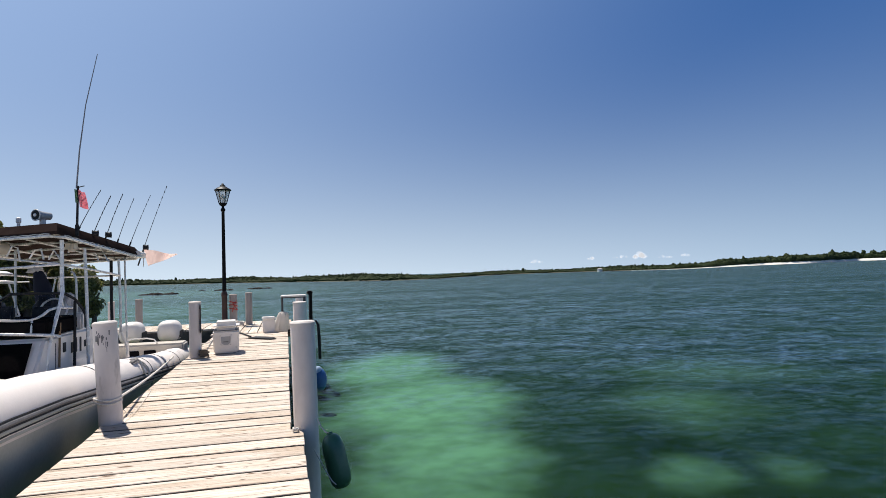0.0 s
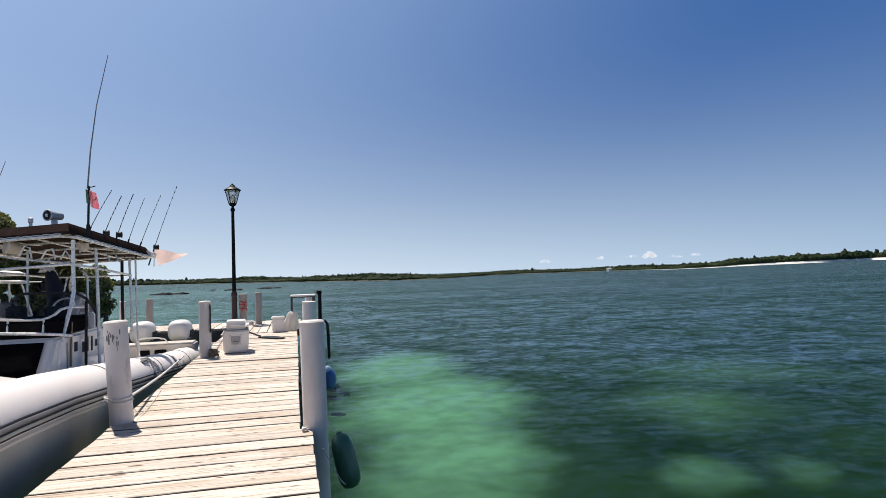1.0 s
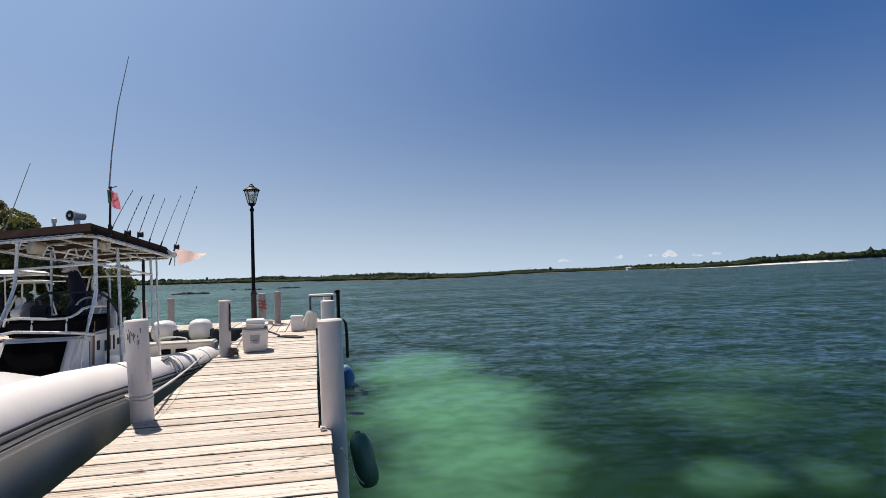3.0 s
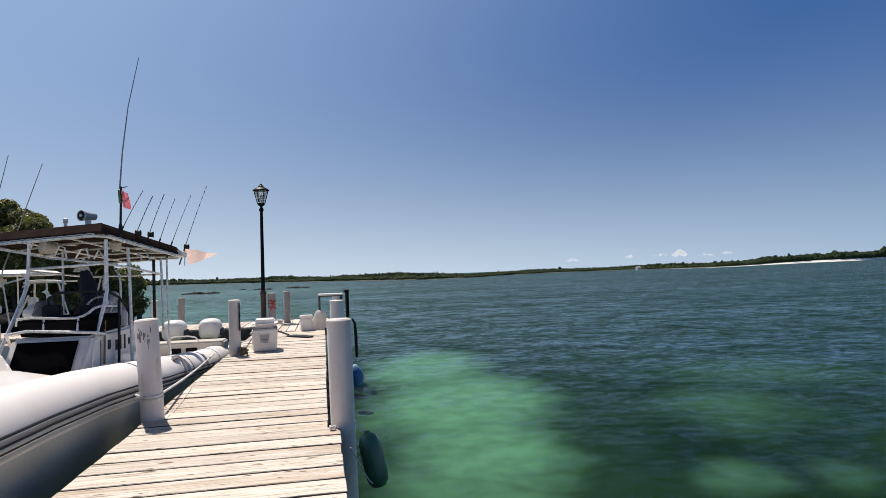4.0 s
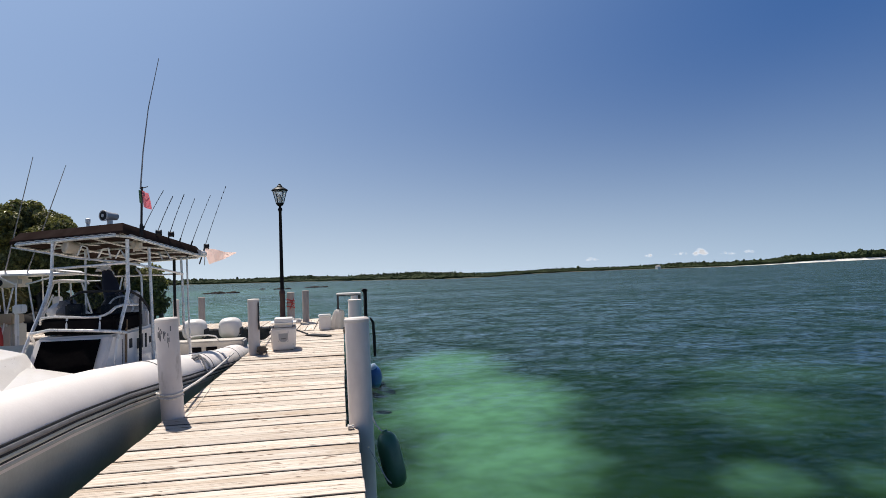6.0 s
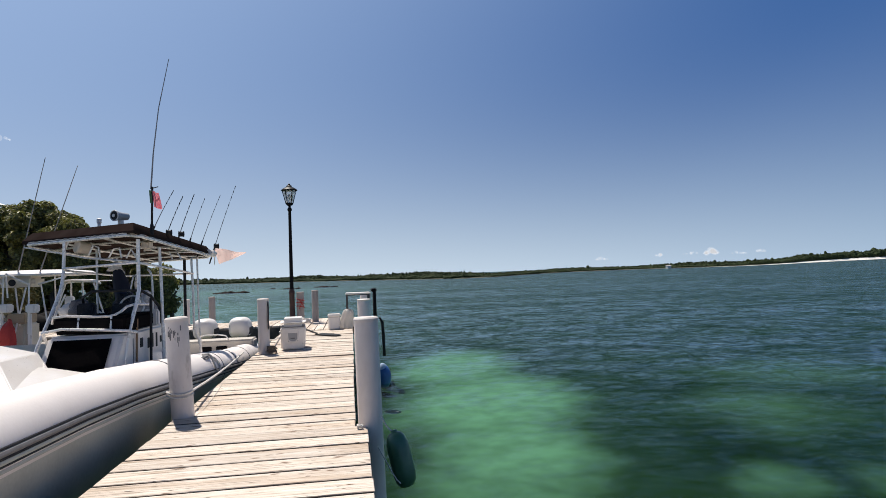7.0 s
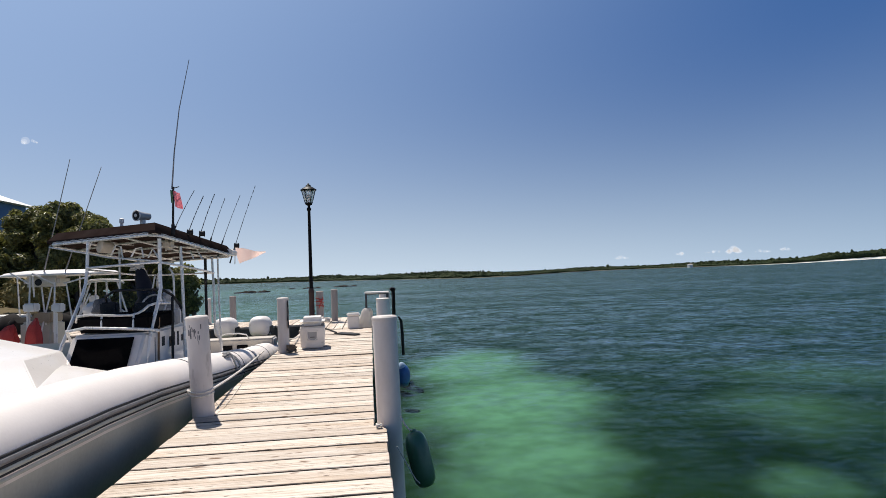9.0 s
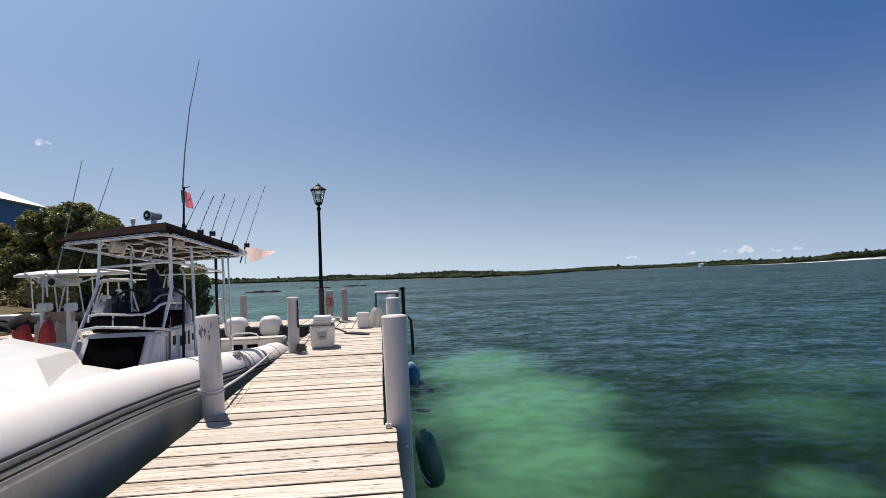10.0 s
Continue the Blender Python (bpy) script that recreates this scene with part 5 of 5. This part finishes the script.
for f in ((0, 1, 5, 4), (1, 2, 5), (2, 3, 4, 5), (3, 0, 4), (3, 2, 1, 0)):
    bm.faces.new([e[k] for k in f])
bmesh.ops.recalc_face_normals(bm, faces=bm.faces)
part("roof", bm, WHITE, house, "white hipped roof")
part("eave", box(-35.5, 39.95, 6.68, -23.92, 40.10, 6.85, 0.01, 1), surface("beige_board", (0.55, 0.46, 0.38), (0.45, 0.38, 0.32), 2, 0.7), house, "beige eave board")
w1 = part("window", box(-26.9, 40.97, 5.2, -25.8, 41.05, 6.3, 0.01, 1), WHITE, house, "white-framed window")
part("pane", box(-26.8, 40.95, 5.3, -25.9, 40.98, 6.2, 0.004, 1), DARK, w1)
house.location += Vector((-0.55, 0, 0.30))

# ---- far shore ----
SHORE = [(-900, 900), (-420, 800), (-190, 620), (-100, 470), (-60, 405), (-27, 347), (-8, 305), (8, 262), (24, 216), (36, 195), (50, 205), (64, 235), (90, 285), (125, 335), (160, 350), (190, 330), (205, 300), (250, 330), (320, 392), (470, 520), (700, 690), (1100, 1020), (1700, 1500), (2600, 1900)]
HEIGHT = [9, 8.5, 6.8, 5.0, 4.2, 3.6, 3.1, 2.9, 2.8, 2.4, 1.6, 1.9, 2.6, 3.0, 3.1, 3.2, 3.3, 4.3, 5.6, 9.0, 13.0, 20, 30, 42]
BEACH = [0, 0, 0, 0, 0, 0, 0, 0, 0, 0, 0, 0, 0, 0, 0, 0, 0.15, 0.45, 1.0, 2.0, 3.0, 5, 7, 9]


def along_shore(t):
    k = min(int(t), len(SHORE) - 2)
    f = t - k
    a, b = Vector(SHORE[k]), Vector(SHORE[k + 1])
    return a.lerp(b, f), HEIGHT[k] + (HEIGHT[k + 1] - HEIGHT[k]) * f, BEACH[k] + (BEACH[k + 1] - BEACH[k]) * f


bm, bs = bmesh.new(), bmesh.new()
rows, sand = [], []
for k in range((len(SHORE) - 1) * 8 + 1):
    p, h, s = along_shore(k / 8)
    away = p.normalized()
    wob = 1 + 0.015 * noise.noise(Vector((k * 0.31, 0, 0)))
    p = p * wob
    dist = p.length
    rows.append([bm.verts.new((*(p * (1 + d)), z)) for d, z in ((0.0 + 0.02 * min(s, 1), WATER - 0.1), (0.012 + 0.02 * min(s, 1), WATER + 0.25 + s * 0.8), (0.3, 0.2 + s + h * 0.12), (0.9, 0.1 + h * 0.1))])
    if s > 0.05:
        sand.append([bs.verts.new((*(p * (1 + d)), z)) for d, z in ((-0.012, WATER - 0.03), (0.012, WATER + s * 0.45), (0.035, WATER + s), (0.06, WATER + s * 0.9))])
for r, b in ((rows, bm), (sand, bs)):
    for a, c in zip(r, r[1:]):
        for j in range(3):
            b.faces.new((a[j], a[j + 1], c[j + 1], c[j]))
tagged(part("ground", bm, surface("shore_soil", (0.06, 0.06, 0.035), (0.035, 0.04, 0.02), 0.05, 0.95, 0, 0, 0.5)), "low far shore covered in scrub", "far shore", kind="structure")
tagged(part("beach", bs, SANDM), "bright white sand beach on the far shore", "beach", kind="structure")

rng = random.Random(77)
base = bmesh.new()
bmesh.ops.create_icosphere(base, subdivisions=2, radius=1)
unit = np.array([v.co[:] for v in base.verts])
tri = np.array([[v.index for v in f.verts] for f in base.faces])
base.free()
vs, fs, count = [], [], 0
nr = np.random.RandomState(9)
for k in range(11000):
    t = rng.uniform(0.5, len(SHORE) - 1.05)
    p, h, s = along_shore(t)
    back = (0.015 + 0.028 * min(s, 1.2)) + 0.28 * rng.random() ** 2.2
    q = p * (1 + back)
    mound = 0.68 + 0.45 * noise.noise(Vector((q.x * 0.02, q.y * 0.02, 0))) + 0.2 * noise.noise(Vector((q.x * 0.09, q.y * 0.09, 5)))
    tall = h * mound * (0.5 + 1.6 * min(back / 0.1, 1) * 0.35) * (1.0 if rng.random() > 0.05 else 1.25)
    w = min(max(0.26 * h * rng.uniform(0.5, 1.2), 0.4), 6)
    zb = WATER + s * 0.9
    pts = unit * (1 + nr.uniform(-0.26, 0.26, (len(unit), 1)))
    pts = pts * np.array([w * rng.uniform(0.8, 1.5), w, max(tall * 0.42, 0.3)]) + np.array([q.x, q.y, zb + tall * rng.uniform(0.35, 0.62)])
    vs.append(pts)
    fs.append(tri + count)
    count += len(unit)
me = bpy.data.meshes.new("far_scrub")
me.from_pydata(np.concatenate(vs).tolist(), [], np.concatenate(fs).tolist())
me.materials.append(LEAF_FAR)
tagged(new("far_scrub", me), "dense dark green scrub along the far shore", "scrub", kind="stuff")
# slender feathery pines that stand above the scrub
bm = bmesh.new()
for k in range(30):
    t = rng.uniform(3.0, len(SHORE) - 2.2)
    p, h, s = along_shore(t)
    if noise.noise(Vector((t * 1.7, 3, 0))) < -0.05:
        continue
    q = p * (1.06 + 0.1 * rng.random())
    z0, top = WATER + s, (h * rng.uniform(0.55, 0.85))
    for j in range(4):
        f = j / 4
        r = 0.055 * h * (1 - 0.7 * f) * rng.uniform(0.5, 1.4)
        bmesh.ops.create_cone(bm, segments=5, radius1=r, radius2=r * 0.15, depth=top * 0.34, cap_ends=True, matrix=pose(q.x + rng.uniform(-0.2, 0.2), q.y, z0 + top * (0.45 + 0.17 * j), rng.uniform(-9, 9), rng.uniform(-9, 9), 0))
tagged(part("far_pines", bm, LEAF_FAR, smooth=False), "thin scattered pines above the far scrub", "trees", kind="stuff")


cottage = thing("cottage", pose(177.2, 322, 0), "tiny white cottage among the far scrub", "house")
part("wall", box(176.2, 320.6, -0.9, 178.2, 323.4, 0.7, 0.05, 1), WHITE, cottage, "white wall")
bm = bmesh.new()
e = [bm.verts.new(q) for q in ((176, 320.3, 0.7), (178.4, 320.3, 0.7), (178.4, 323.7, 0.7), (176, 323.7, 0.7), (176.4, 322, 1.25), (178, 322, 1.25))]
for f in ((0, 1, 5, 4), (1, 2, 5), (2, 3, 4, 5), (3, 0, 4), (3, 2, 1, 0)):
    bm.faces.new([e[k] for k in f])
bmesh.ops.recalc_face_normals(bm, faces=bm.faces)
part("roof", bm, PILE_GREY, cottage, "grey roof")


def rock_islet(x, y, w, h, seed):
    bm = bmesh.new()
    for k in range(5):
        c = Vector((x + (k - 2) * w * 0.22, y + (k % 2) * 0.8, WATER))
        r = bmesh.ops.create_icosphere(bm, subdivisions=2, radius=1)
        for v in r["verts"]:
            p = v.co.copy()
            f = 1 + 0.5 * noise.noise(p * 1.6 + Vector((seed + k, 0, 0)))
            v.co = c + Vector((p.x * w * 0.17 * f, p.y * 0.8 * f, max(p.z, -0.4) * h * f * (0.5 + 0.5 * ((k * 7 + int(seed)) % 3) / 2)))
    return tagged(part("rock_islet", bm, ROCK), "low dark rock islet breaking the water", "rock", "islets in the bay")


for k, (x, y, w, h) in enumerate(((-18.6, 99, 4.4, 0.36), (-11.2, 118.4, 2.83, 0.3), (-5.2, 123.9, 3.84, 0.3), (-15.7, 125.6, 1.03, 0.22))):
    rock_islet(x, y, w, h, k * 3.0)

# ---- small clouds low in the sky ----
CLOUD = bpy.data.materials.new("cloud_glow")
CLOUD.use_nodes = True
cn, cl = CLOUD.node_tree.nodes, CLOUD.node_tree.links
# a faint even glow stands in for sunlight on the clouds
clear, white, mx = cn.new("ShaderNodeBsdfTransparent"), cn.new("ShaderNodeEmission"), cn.new("ShaderNodeMixShader")
white.inputs[0].default_value, white.inputs[1].default_value = (0.95, 0.96, 1.0, 1), 0.95
mx.inputs[0].default_value = 0.10
cl.new(clear.outputs[0], mx.inputs[1])
cl.new(white.outputs[0], mx.inputs[2])
cl.new(mx.outputs[0], cn["Material Output"].inputs["Surface"])


def cumulus(x, y, z, w, h, seed, n=9):
    r = random.Random(seed)
    bm = bmesh.new()
    for k in range(n):
        u = r.uniform(-1, 1)
        s = h * r.uniform(0.2, 0.5) * (1.1 - 0.7 * abs(u))
        bmesh.ops.create_icosphere(bm, subdivisions=2, radius=s, matrix=Matrix.Translation((x + u * w * 0.5, y + r.uniform(-0.3, 0.3) * w, z + (1 - abs(u)) * h * r.uniform(0.0, 0.5))))
    return tagged(part("backdrop", bm, CLOUD), "small white cumulus clouds low over the horizon", "sky", kind="structure")


for k, (x, y, z, w, h) in enumerate(((2217, 3500, 66, 95, 46), (2413, 3500, 60, 90, 28), (2554, 3500, 66, 60, 24), (1498, 3500, 50, 70, 26), (1870, 3500, 62, 60, 26), (2100, 3500, 66, 120, 24))):
    cumulus(x, y, z, w, h, k + 3, 26 if k == 0 else 10)
cumulus(-1290, 2500, 565, 60, 30, 40, 9)

# ---- planks ----
def plank_mesh(length, width, thick):
    bm = box(-length / 2, -width / 2, -thick, length / 2, width / 2, 0, 0.004, 1)
    me = bpy.data.meshes.new("plank")
    bm.to_mesh(me)
    bm.free()
    me.materials.append(WOOD)
    me.materials.append(BEAM)            # the long sides take the dark beam material
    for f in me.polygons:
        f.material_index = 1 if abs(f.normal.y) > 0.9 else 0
    return me


def plank(me, m):
    ob = new("plank", me)
    ob.parent = dock
    ob.matrix_basis = m


PITCH = 0.2415
rng = random.Random(5)
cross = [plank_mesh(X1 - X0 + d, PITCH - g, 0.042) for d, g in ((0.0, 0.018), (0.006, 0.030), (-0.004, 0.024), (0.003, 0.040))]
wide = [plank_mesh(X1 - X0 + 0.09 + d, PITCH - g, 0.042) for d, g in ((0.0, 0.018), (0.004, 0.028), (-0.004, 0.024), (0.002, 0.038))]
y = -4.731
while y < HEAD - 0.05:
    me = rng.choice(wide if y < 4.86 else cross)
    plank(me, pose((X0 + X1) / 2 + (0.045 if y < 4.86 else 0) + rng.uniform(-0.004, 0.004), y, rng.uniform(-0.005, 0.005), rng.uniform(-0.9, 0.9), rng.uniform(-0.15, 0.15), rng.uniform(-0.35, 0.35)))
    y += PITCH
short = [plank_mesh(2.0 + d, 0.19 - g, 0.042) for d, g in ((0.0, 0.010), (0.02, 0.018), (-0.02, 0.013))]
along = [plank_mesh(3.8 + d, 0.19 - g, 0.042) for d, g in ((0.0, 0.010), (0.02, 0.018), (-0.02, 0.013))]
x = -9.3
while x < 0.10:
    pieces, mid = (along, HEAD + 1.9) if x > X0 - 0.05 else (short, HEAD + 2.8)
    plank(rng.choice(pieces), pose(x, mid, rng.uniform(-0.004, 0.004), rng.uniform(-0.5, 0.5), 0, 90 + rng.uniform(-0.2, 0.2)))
    x += 0.19
